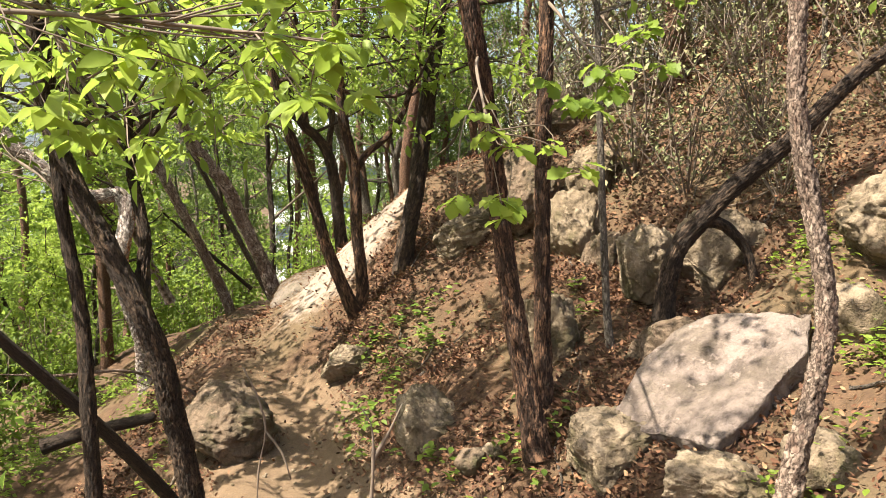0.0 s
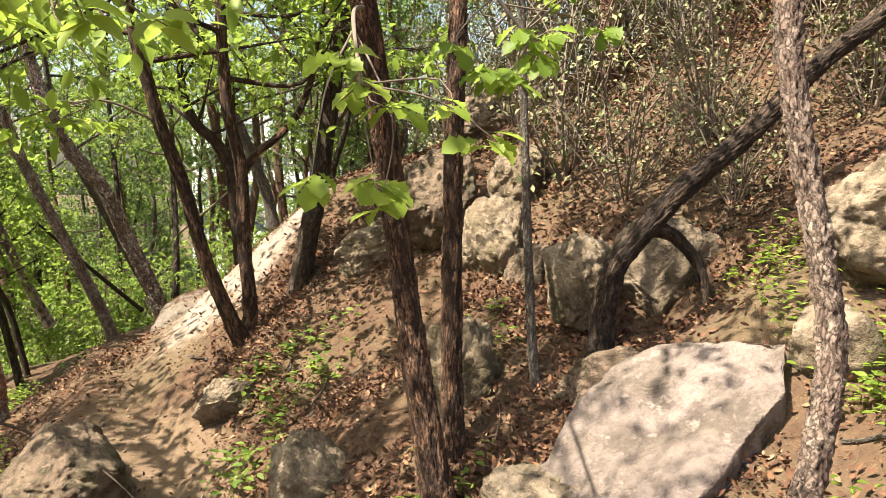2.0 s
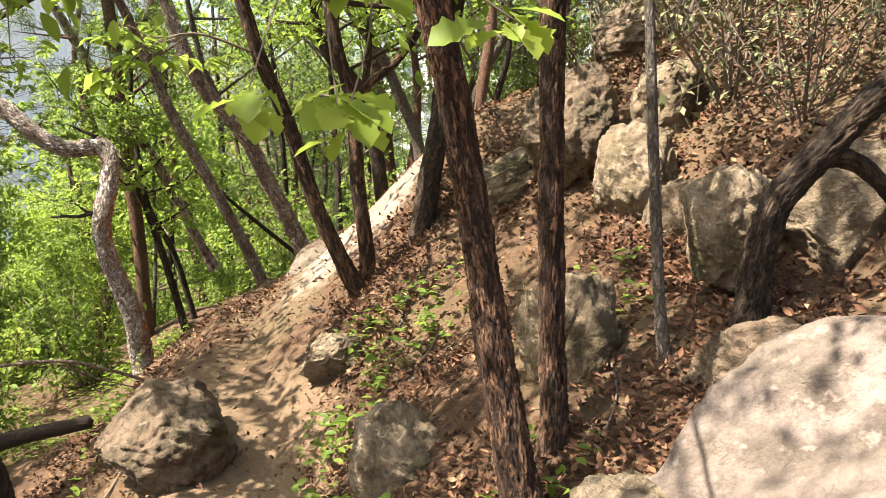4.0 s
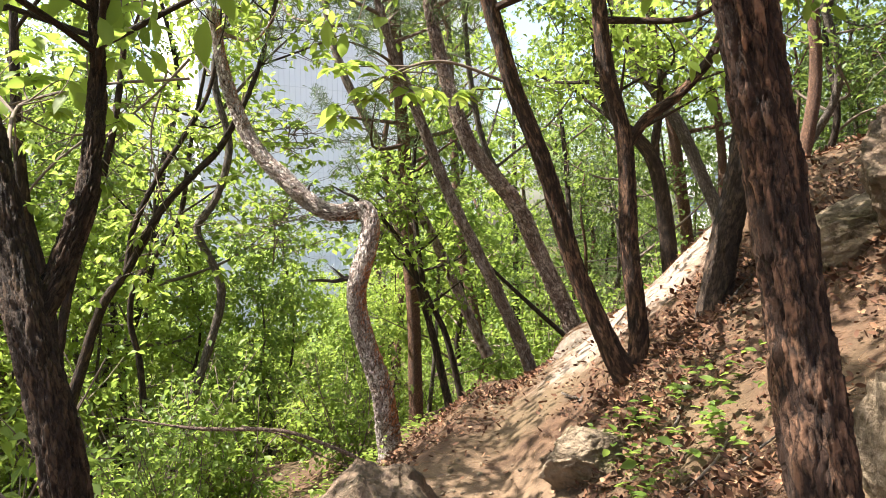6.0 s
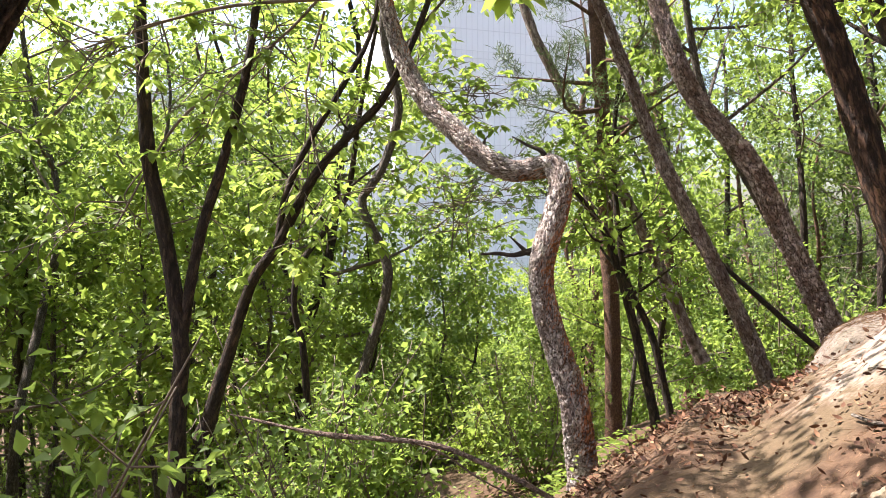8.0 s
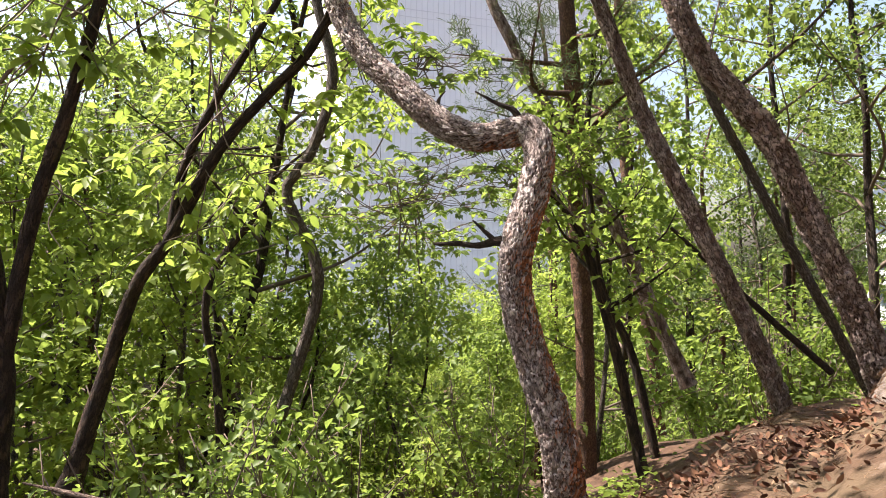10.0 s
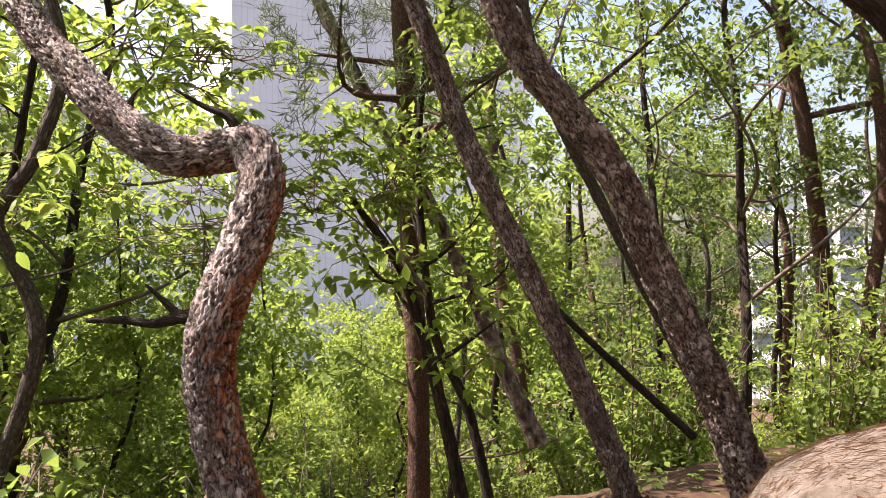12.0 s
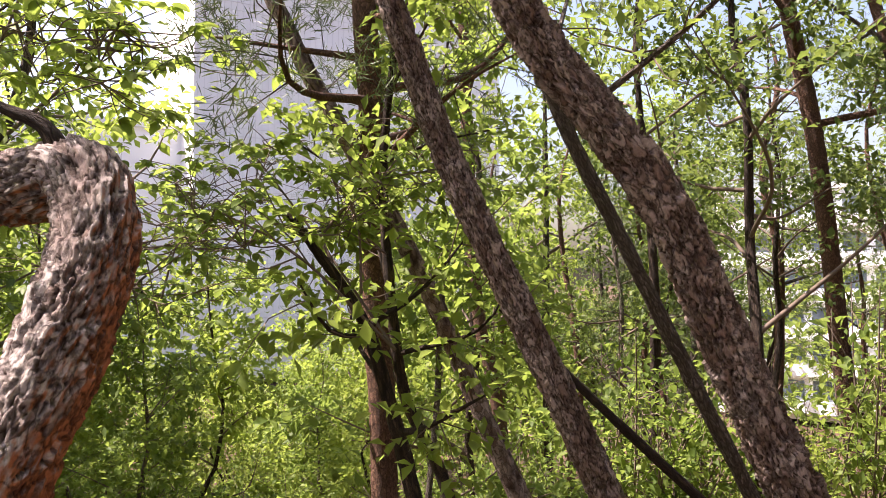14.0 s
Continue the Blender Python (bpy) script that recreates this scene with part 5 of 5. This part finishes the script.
def bush(seed, height, label, leaf_mat, leaf, leaves=8, stems=11, bare=False):
    rng = np.random.default_rng(seed)
    top = new("bush")
    tagged(top, label, "bush", "bushes of the wood")
    t, tips, ways = Tubes(), [], []
    for k in range(stems):
        a = rng.uniform(0, 6.28)
        out = np.array([math.cos(a) * rng.uniform(0.2, 0.8), math.sin(a) * rng.uniform(0.2, 0.8), 1.0]) * height * rng.uniform(0.6, 1.1)
        line = spline([np.array([0, 0, -0.1]), out * 0.5 + rng.normal(size=3) * 0.06 * height, out], height / 7)
        t.add(line, [0.011, 0.004], 4)
        for j in range(7):
            q = line[int((0.25 + 0.75 * rng.random()) * (len(line) - 1))]
            w = unit(rng, 1, 0.3)[0]
            e = q + w * height * rng.uniform(0.12, 0.3)
            t.add(np.array([q, (q + e) / 2 + rng.normal(size=3) * 0.02, e]), [0.005, 0.002], 3)
            tips += [e, (q + e) / 2]
            ways += [w, w]
    part("stemwork", t.mesh("stemwork", M_TWIG), top)
    c, w, nr, s = sprays(rng, np.array(tips), np.array(ways), leaves, height * 0.06, leaf)
    if not bare:
        part("foliage", leaf_mesh("foliage", c, w, nr, s, leaf_mat, FLAT), top)
    return top


def woodland_pine(seed, height, r, start=0.45, per=16):
    rng = np.random.default_rng(seed)
    pts = [np.array([rng.normal() * 0.05 * k, rng.normal() * 0.05 * k, -0.4 + k * height / 6]) for k in range(7)]
    return pine("woodland_pine", "tall thin red pine with a sparse crown", pts, [r, r * 0.9, r * 0.75, r * 0.5, 0.02], M_PINE_RED, seed, limbs=14, start=start, reach=1.7, twigs=6, per=per, seg=8, step=0.3, group="trees of the wood")


KINDS = [woodland_tree(101, 8.0, 0.075, "young oak with a light green crown", M_LEAF, 0.16, 0.04, 13), woodland_tree(102, 9.5, 0.09, "slender tree with fresh green leaves", M_LEAF_YOUNG, 0.15, 0.05, 12),
         woodland_tree(103, 7.0, 0.06, "thin dark tree with a thin crown", M_LEAF_MID, 0.15, 0.06, 12), woodland_tree(104, 10.5, 0.11, "grey tree with a broad green crown", M_LEAF, 0.17, 0.03, 13),
         woodland_tree(105, 6.0, 0.045, "thin sapling with shaded leaves", M_LEAF_MID, 0.15, 0.05, 13)]
PINES = [woodland_pine(111, 11.0, 0.12), woodland_pine(112, 9.0, 0.09)]
BUSHES = [bush(121, 1.3, "leafy green understorey bush", M_LEAF_MID, 0.085), bush(122, 1.0, "light green shrub with fresh leaves", M_LEAF_YOUNG, 0.075), bush(123, 1.7, "tall shrub with shaded green leaves", M_LEAF_MID, 0.09)]
DRY = [bush(131, 1.5, "dry twiggy shrub with few leaves", M_DRYBRUSH, 0.055, 4, 13), bush(132, 2.1, "tangled dry brush on the slope", M_DRYBRUSH, 0.06, 5, 15)]


def scatter(kinds, spots, lo, hi):
    """First spots take the built ones, the others copies, each turned and sized anew."""
    for n, (x, y) in enumerate(spots):
        k = kinds[n % len(kinds)]
        s = rng0.uniform(lo, hi)
        m = pose(x, y, gz(x, y) - 0.03, 0, 0, rng0.uniform(0, 360)) @ Matrix.Scale(s, 4)
        if n < len(kinds):
            k.matrix_basis = m
            k.scale = (s, s, s)
        else:
            c = copy_thing(k, pose(x, y, gz(x, y) - 0.03, 0, 0, rng0.uniform(0, 360)))
            c.scale = (s, s, s)


def spots(n, test, gap, lo, hi):
    out = []
    tries = 0
    while len(out) < n and tries < 40000:
        tries += 1
        p = np.array([rng0.uniform(lo[0], hi[0]), rng0.uniform(lo[1], hi[1])])
        if test(*p) and all((p[0] - q[0]) ** 2 + (p[1] - q[1]) ** 2 > gap ** 2 for q in out):
            out.append(p)
    return out


def downhill(x, y):
    d = float(trail_off(x, y))
    return d < (-9.5 if y < 13 else -5.0) or (y > 16 and d < -2.0)


def gap(x, y):
    """The opening in the wood through which the tower shows."""
    az = math.degrees(math.atan2(-(x + 2.2), y - 8.4))
    return 35.5 < az < 49 or (49 <= az < 57 and math.hypot(x + 2.2, y - 8.4) > 9)


def lane(x, y):
    """The opener strip of brown slope towards the fence."""
    az = math.degrees(math.atan2(-(x + 2.2), y - 8.4))
    return y > 11.5 and -9 < az < 21


def glimpse(x, y):
    """The thin place in the wood where the white block shows from up the trail."""
    return y > 13 and 5.0 < math.degrees(math.atan2(-x, y)) < 9.5


scatter(KINDS, [*spots(72, lambda x, y: not lane(x, y) and downhill(x, y) and y > -5 - 0.5 * x and not gap(x, y) and not glimpse(x, y), 1.35, (-34, -2), (2, 46))], 0.85, 1.3)
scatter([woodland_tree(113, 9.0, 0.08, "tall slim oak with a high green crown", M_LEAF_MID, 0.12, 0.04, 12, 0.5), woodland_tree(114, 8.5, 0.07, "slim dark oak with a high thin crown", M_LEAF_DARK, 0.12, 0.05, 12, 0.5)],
        [*spots(15, lambda x, y: float(trail_off(x, y)) < -6.0 and not gap(x, y), 2.0, (-20, 4), (-11.5, 16)), (-5.2, 18.5), (-0.8, 19.0), (-4.2, 22.5), (0.6, 22.0), (-2.0, 25.5), (-6.5, 24.0), (1.8, 18.5), (-1.6, 29.0), (-5.5, 30.0), (2.6, 27.0)], 0.85, 1.15)
scatter([woodland_tree(108, 4.6, 0.04, "low sapling with layered green leaves", M_LEAF_YOUNG, 0.12, 0.04, 14), woodland_tree(109, 4.0, 0.035, "low shaded sapling below the slope", M_LEAF_MID, 0.11, 0.04, 14)],
        spots(34, lambda x, y: gap(x, y) and math.hypot(x + 2.2, y - 8.4) > 5.5, 1.1, (-26, 10), (-3, 34)), 0.7, 1.1)
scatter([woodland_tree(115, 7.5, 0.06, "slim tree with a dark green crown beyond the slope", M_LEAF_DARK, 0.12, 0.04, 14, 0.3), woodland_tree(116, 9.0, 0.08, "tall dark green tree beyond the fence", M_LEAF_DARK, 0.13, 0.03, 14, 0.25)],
        [(-0.2, 26.0), (2.2, 24.5), *spots(26, lambda x, y: lane(x, y) and not glimpse(x, y) and not -7 < x < -4, 1.9, (-11, 17), (5, 44))], 0.9, 1.2)
scatter([woodland_tree(119, 5.5, 0.045, "slim young oak with bright leaves on the falling slope", M_LEAF_YOUNG, 0.15, 0.05, 11, 0.25), woodland_tree(120, 6.5, 0.05, "slim young oak with fresh green leaves on the falling slope", M_LEAF, 0.15, 0.05, 11, 0.3)],
        spots(9, lambda x, y: float(trail_off(x, y)) < -6.4 and not gap(x, y), 1.4, (-12.5, 3), (-6.8, 12)), 0.8, 1.1)
scatter(PINES, [(-2.6, 19.6), (0.2, 24.5), (-4.9, 26.5), (-0.6, 31.5), *spots(12, lambda x, y: downhill(x, y) and y > 9 and not gap(x, y) and not lane(x, y), 2.5, (-24, 9), (3, 38)), (-0.8, 17.5), (0.8, 20.0), (-2.2, 23.0), (2.0, 18.0), *spots(18, lambda x, y: float(trail_off(x, y)) > 5.0 and y > 7, 1.6, (2, 7), (16, 34))], 0.8, 1.2)
scatter([woodland_pine(117, 7.0, 0.07, 0.2, 30), woodland_pine(118, 8.5, 0.09, 0.25, 30)], [(-1.4, 21.5), (0.9, 23.2), (2.6, 21.2), (-0.2, 28.4), (3.4, 25.4), (1.6, 28.2), (-2.8, 25.0), (4.6, 22.8), (-3.4, 30.4), (2.9, 33.2), (-6.0, 22.0), (-7.4, 26.0)], 0.85, 1.15)
scatter(BUSHES, [*spots(104, lambda x, y: not lane(x, y) and float(trail_off(x, y)) < -2.4 - 0.12 * max(0, y - 7) and y > 3, 0.75, (-20, 3), (0, 28)), (-4.8, 16.5), (-6.0, 20.0), (-0.2, 17.5), *spots(26, lambda x, y: lane(x, y) and trail_off(x, y) < 1.5, 1.0, (-9, 15.5), (0, 26))], 0.7, 1.3)
scatter(DRY, [*spots(34, lambda x, y: float(trail_off(x, y)) > 3.4 and y > 6.5, 0.6, (1.5, 6.5), (7, 13)), *spots(34, lambda x, y: float(trail_off(x, y)) > 4.3 and y > 6 and y < 22, 0.75, (1, 5), (14, 22))], 0.7, 1.4)
scatter([woodland_tree(107, 5.0, 0.035, "thin dry sapling with sparse dull leaves", M_DRYBRUSH, 0.07, 0.03, 8)], spots(24, lambda x, y: float(trail_off(x, y)) > 3.6 and y > 7.5, 0.6, (1.8, 7.5), (7.5, 14)), 0.6, 1.1)
scatter([woodland_tree(106, 7.5, 0.05, "thin dull sapling on the upper slope", M_DRYBRUSH, 0.09, 0.03, 8)], spots(26, lambda x, y: float(trail_off(x, y)) > 5.2 and y > 7, 1.1, (2, 7), (16, 32)), 0.6, 1.1)

# ---------------------------------------------------------------- ground cover


def on_ground(x, y):
    z = ground(x, y)
    e = 0.03
    nr = np.stack([-(ground(x + e, y) - z) / e, -(ground(x, y + e) - z) / e, np.ones_like(z)], -1)
    return np.stack([x, y, z], -1), nr / np.linalg.norm(nr, axis=1)[:, None]


rl = np.random.default_rng(90)


def strewn(n, lo, hi, keep):
    x, y = rl.uniform(lo[0], hi[0], n), rl.uniform(lo[1], hi[1], n)
    ok = rl.random(n) < keep(x, y)
    return x[ok], y[ok]


lx, ly = strewn(230000, (-3.5, 2.2), (5.5, 12.5), lambda x, y: np.clip((np.abs(trail_off(x, y) - 0.05) - 0.35) / 0.6, 0.06 + 0.9 * np.exp(-(((x + 2.5) / 0.6) ** 2 + ((y - 9.6) / 0.8) ** 2)), 1) * np.clip(0.36 + 0.9 * fbm(x * 1.3, y * 1.3, 2, 2) + 0.8 * np.exp(-(((x - 1.2) / 0.7) ** 2 + ((y - 5.2) / 1.0) ** 2)), 0.14, 1) * (1 - 0.9 * np.clip(bare(x, y) * 1.4, 0, 1)))
p, nr = on_ground(lx, ly)
close = (lx > -3.3) & (lx < 2.6) & (ly > 3.2) & (ly < 11.2)
for mask, shape, curl in ((close, OVATE, -0.45), (~close, SIMPLE, -0.2)):
    q, m = p[mask], nr[mask]
    leafs = leaf_mesh("leaf_litter", q + m * rl.uniform(0.004, 0.03, (len(q), 1)), unit(rl, len(q)) * [1, 1, 0.4], m + rl.normal(size=q.shape) * 0.5, rl.uniform(0.018, 0.056, len(q)), M_LITTER, shape, (0, 0, 0), curl)
    tagged(new("leaf_litter", leafs), "reddish-brown dry fallen leaves on the slope", "leaves", kind="stuff")
sx, sy = strewn(110000, (-3.4, 4.0), (3.0, 12.5), lambda x, y: np.clip(0.35 + 0.8 * fbm(x * 1.1, y * 1.1, 8, 2), 0.03, 1) * np.clip(np.abs(trail_off(x, y)) - 0.3, 0.22 + 0.4 * (y > 7.8), 1))
p, nr = on_ground(sx, sy)
from mathutils.bvhtree import BVHTree
prow = BVHTree.FromPolygons([outcrop.matrix_world @ v.co for v in outcrop.data.vertices], [tuple(f.vertices) for f in outcrop.data.polygons])
more = [(x, y) for x, y in zip(rl.uniform(-2.5, -0.5, 30000), rl.uniform(9.3, 12.0, 30000)) if rl.random() < 0.4 + 0.9 * float(vnoise(x * 2.5, y * 2.5))]
rows = [(h[0], h[1]) for h in (prow.ray_cast(Vector((x, y, 5)), Vector((0, 0, -1))) for x, y in more) if h[0] is not None and h[1].z > 0.45 and h[0].z > gz(h[0].x, h[0].y)]
p = np.vstack([p, [tuple(a) for a, _ in rows]])
nr = np.vstack([nr, [tuple(b) for _, b in rows]])
flat = unit(rl, len(p)) * [1, 1, 0.15]
flat = flat - (flat * nr).sum(1)[:, None] * nr * 0.9
straw = leaf_mesh("needle_straw", p + nr * rl.uniform(0.001, 0.008, (len(p), 1)), flat, nr, rl.uniform(0.04, 0.09, len(p)), M_STRAW, FLAT, droop=0.05, wide=0.006)
tagged(new("needle_straw", straw), "dry brown pine needles strewn on the soil", "needles", kind="stuff")


def herbs(label, n, lo, hi, keep, mat, size, height, shape=SIMPLE):
    x, y = strewn(n, lo, hi, keep)
    p, nr = on_ground(x, y)
    m = 7
    c = np.repeat(p, m, 0) + rl.normal(size=(len(p) * m, 3)) * [0.035, 0.035, 0] + np.stack([np.zeros(len(p) * m), np.zeros(len(p) * m), rl.uniform(0.02, height, len(p) * m)], -1)
    a = rl.uniform(0, 6.28, len(c))
    w = np.stack([np.cos(a), np.sin(a), rl.uniform(-0.2, 0.5, len(c))], -1)
    me = leaf_mesh("ground_plants", c, w, rl.normal(size=c.shape) * 0.3 + [0, 0, 1], size * rl.uniform(0.6, 1.3, len(c)), mat, shape)
    return tagged(new("ground_plants", me), label, "plants", kind="stuff")


herbs("low green seedlings in the leaf litter", 420, (-0.9, 4.8), (1.2, 8.0), lambda x, y: np.clip(fbm(x * 1.5, y * 1.5, 4, 2) + 0.2, 0, 0.6) * (trail_off(x, y) > 0.5), M_LEAF_MID, 0.075, 0.16, OVATE)
herbs("bright green leafy weeds beside the slab", 900, (1.35, 2.8), (3.2, 5.8), lambda x, y: np.clip(fbm(x * 2, y * 2, 1, 2) + 0.5, 0, 1) * ((y < 3.95) | (x > 2.3)), M_LEAF, 0.05, 0.17, OVATE)
herbs("low green weeds on the falling slope", 2600, (-7, 4.0), (-1.0, 13), lambda x, y: np.clip(fbm(x * 1.2, y * 1.2, 5, 2) + 0.45, 0, 1) * (trail_off(x, y) < -0.9), M_LEAF, 0.065, 0.25)
herbs("small plants on the far slope", 700, (-4, 12), (2, 19), lambda x, y: np.clip(fbm(x * 1.2, y * 1.2, 6, 2) + 0.3, 0, 1), M_LEAF_MID, 0.07, 0.22)

bm = bmesh.new()
bmesh.ops.create_icosphere(bm, subdivisions=1, radius=1.0)
ball = np.array([v.co for v in bm.verts])
tris = np.array([[v.index for v in f.verts] for f in bm.faces])
bm.free()
qx, qy = strewn(6500, (-3.2, 2.5), (1.5, 12), lambda x, y: np.clip(1 - np.abs(trail_off(x, y)) / 1.1, 0.05, 1) * np.clip(0.5 + fbm(x * 2, y * 2, 3, 2), 0, 1))
p, nr = on_ground(qx, qy)
size = 0.004 + 0.026 * rl.random(len(p)) ** 3
verts = p[:, None] + ball[None] * (size[:, None] * rl.uniform(0.7, 1.3, (len(p), 3)))[:, None] * [1, 1, 0.6] * rl.uniform(0.85, 1.15, (len(p), len(ball), 1))
stones = make_mesh("pebbles", verts.reshape(-1, 3), (np.arange(len(p))[:, None, None] * len(ball) + tris[None]).reshape(-1, 3), M_ROCK, smooth=False)
tagged(new("pebbles", stones), "small loose stones and grit on the trail", "stones", kind="stuff")

for n in range(46):
    x, y = rl.uniform(-3, 3), rl.uniform(3.5, 11.5)
    d = float(trail_off(x, y))
    if abs(d) < 0.5:
        continue
    a, ln = rl.uniform(0, 6.28), rl.uniform(0.25, 0.9)
    pts = []
    for f in (0, 0.35, 0.7, 1.0):
        px, py = x + math.cos(a) * ln * f + rl.normal() * 0.03, y + math.sin(a) * ln * f + rl.normal() * 0.03
        pts.append((px, py, gz(px, py) + 0.012 + 0.03 * f * rl.random()))
    fallen("thin dry stick lying on the ground", pts, [0.008, 0.006, 0.003], (M_GREY, M_TWIG)[n % 2], n, "dry_stick")
for n, pts in enumerate(([(-0.82, 3.40, -0.02), (-0.81, 3.41, 0.16), (-0.78, 3.43, 0.33), (-0.82, 3.45, 0.48), (-0.88, 3.46, 0.60)], [(-0.30, 3.20, 0.07), (-0.29, 3.22, 0.26), (-0.30, 3.24, 0.42), (-0.37, 3.25, 0.51), (-0.43, 3.26, 0.56)], [(-0.29, 3.23, 0.27), (-0.22, 3.24, 0.39), (-0.17, 3.25, 0.50)], [(-0.78, 3.43, 0.32), (-0.71, 3.42, 0.23), (-0.67, 3.41, 0.11)])):
    fallen("bare thin twig standing beside the trail", pts, [0.006, 0.005, 0.002], M_TWIG, n, "bare_twig")

# ---------------------------------------------------------------- far buildings and fence


def box(lo, hi):
    bm = bmesh.new()
    bmesh.ops.create_cube(bm, size=1.0)
    for v in bm.verts:
        v.co = Vector([(a + b) / 2 + c * (b - a) for a, b, c in zip(lo, hi, v.co)])
    return bm


def box_part(name, lo, hi, mat, parent, label=""):
    bm = box(lo, hi)
    me = bpy.data.meshes.new(name)
    bm.to_mesh(me)
    bm.free()
    me.materials.append(mat)
    return part(name, me, parent, label)


tower = new("apartment_tower")
tagged(tower, "tall pale grey apartment tower of ribbed wall panels beyond the wood", "building")
tower.matrix_world = pose(-1.9 - 75 * math.sin(radians(47.9)), 8.2 + 75 * math.cos(radians(47.9)), -9, 0, 0, 64)
box_part("wall", (0, 0, 0), (34, 14, 62), M_WALL, tower)
for k in range(20):
    box_part("floor_joint", (0.03, -0.05, 2.9 * k + 2.0), (34, -0.002, 2.9 * k + 2.06), M_GROOVE, tower)
    if k % 2:
        box_part("floor_joint", (0.03, -0.05, 2.9 * k + 2.75), (34, -0.002, 2.9 * k + 2.81), M_GROOVE, tower)
for k in range(56):
    box_part("panel_rib", (0.3 + 0.6 * k, -0.035, 0), (0.34 + 0.6 * k, -0.001, 62), M_GROOVE, tower)
slab_block = new("apartment_block")
tagged(slab_block, "white apartment block with rows of windows beyond the trees", "building")
slab_block.matrix_world = pose(-16, 74, -10, 0, 0, -4)
box_part("wall", (0, 0, 0), (26, 10, 17), M_WALL, slab_block)
box_part("roof", (-0.3, -0.3, 17.01), (26.3, 10.3, 17.4), M_GROOVE, slab_block)
for fl in range(6):
    box_part("balcony", (0.2, -0.9, 2.7 * fl + 0.6), (25.8, -0.004, 2.7 * fl + 1.5), M_WALL, slab_block)
    for k in range(12):
        w = box_part("window", (0.6 + 2.1 * k, -0.06, 2.7 * fl + 1.62), (2.1 + 2.1 * k, -0.003, 2.7 * fl + 2.9), M_GLASS, slab_block)
low = new("grey_building")
tagged(low, "pale grey building seen dimly through the leaves", "building")
low.matrix_world = pose(-75, 34, -12, 0, 0, 62)
box_part("wall", (0, 0, 0), (30, 12, 26), M_WALL, low)
box_part("roof", (-0.4, -0.4, 26.01), (30.4, 12.4, 26.6), M_GROOVE, low)

fence = new("metal_fence")
fence.location = (-9.0, 25.0, gz(-9.0, 25.0))
tagged(fence, "dark metal picket fence at the foot of the slope", "fence")
ends = [Vector((-9.0, 25.0)), Vector((2.5, 29.5))]
run = ends[1] - ends[0]
pick = None
for k in range(96):
    q = ends[0] + run * (k / 95)
    z = gz(q.x, q.y) - fence.location.z
    if pick is None:
        bm = box((-0.012, -0.012, 0.05), (0.012, 0.012, 1.25))
        pick = bpy.data.meshes.new("picket")
        bm.to_mesh(pick)
        bm.free()
        pick.materials.append(M_FENCE)
    o = part("picket", pick, fence)
    o.location = (q.x + 9.0, q.y - 25.0, z)
for h in (0.2, 1.12):
    t = Tubes()
    line = [((ends[0] + run * f).x + 9.0, (ends[0] + run * f).y - 25.0, gz(*(ends[0] + run * f)) - fence.location.z + h) for f in np.linspace(0, 1, 24)]
    t.add(np.array(line), [0.02, 0.02], 4)
    part("rail", t.mesh("rail", M_FENCE), fence)

# wooded rise on the horizon
rb = np.random.default_rng(12)
a = np.radians(rb.uniform(-50, 150, 900))
d = rb.uniform(44, 110, 900)
wide = rb.uniform(0.8, 2.2, 900)
top = np.stack([-1.5 - d * np.sin(a), 8 + d * np.cos(a), -8 + rb.random(900) ** 1.4 * (8 + 3 * vnoise(a * 9, d * 0.05))], -1)
at = np.repeat(top, 30, 0) + rb.normal(size=(27000, 3)) * np.repeat(wide, 30)[:, None] * [0.6, 0.6, 0.45]
woods = leaf_mesh("far_woods", at, unit(rb, 27000), unit(rb, 27000) * 0.6 + [0, 0, 1.0], rb.uniform(0.5, 1.1, 27000), M_LEAF_MID, FLAT)
tagged(new("far_woods", woods), "far green woods below the hill", "woods", kind="stuff")
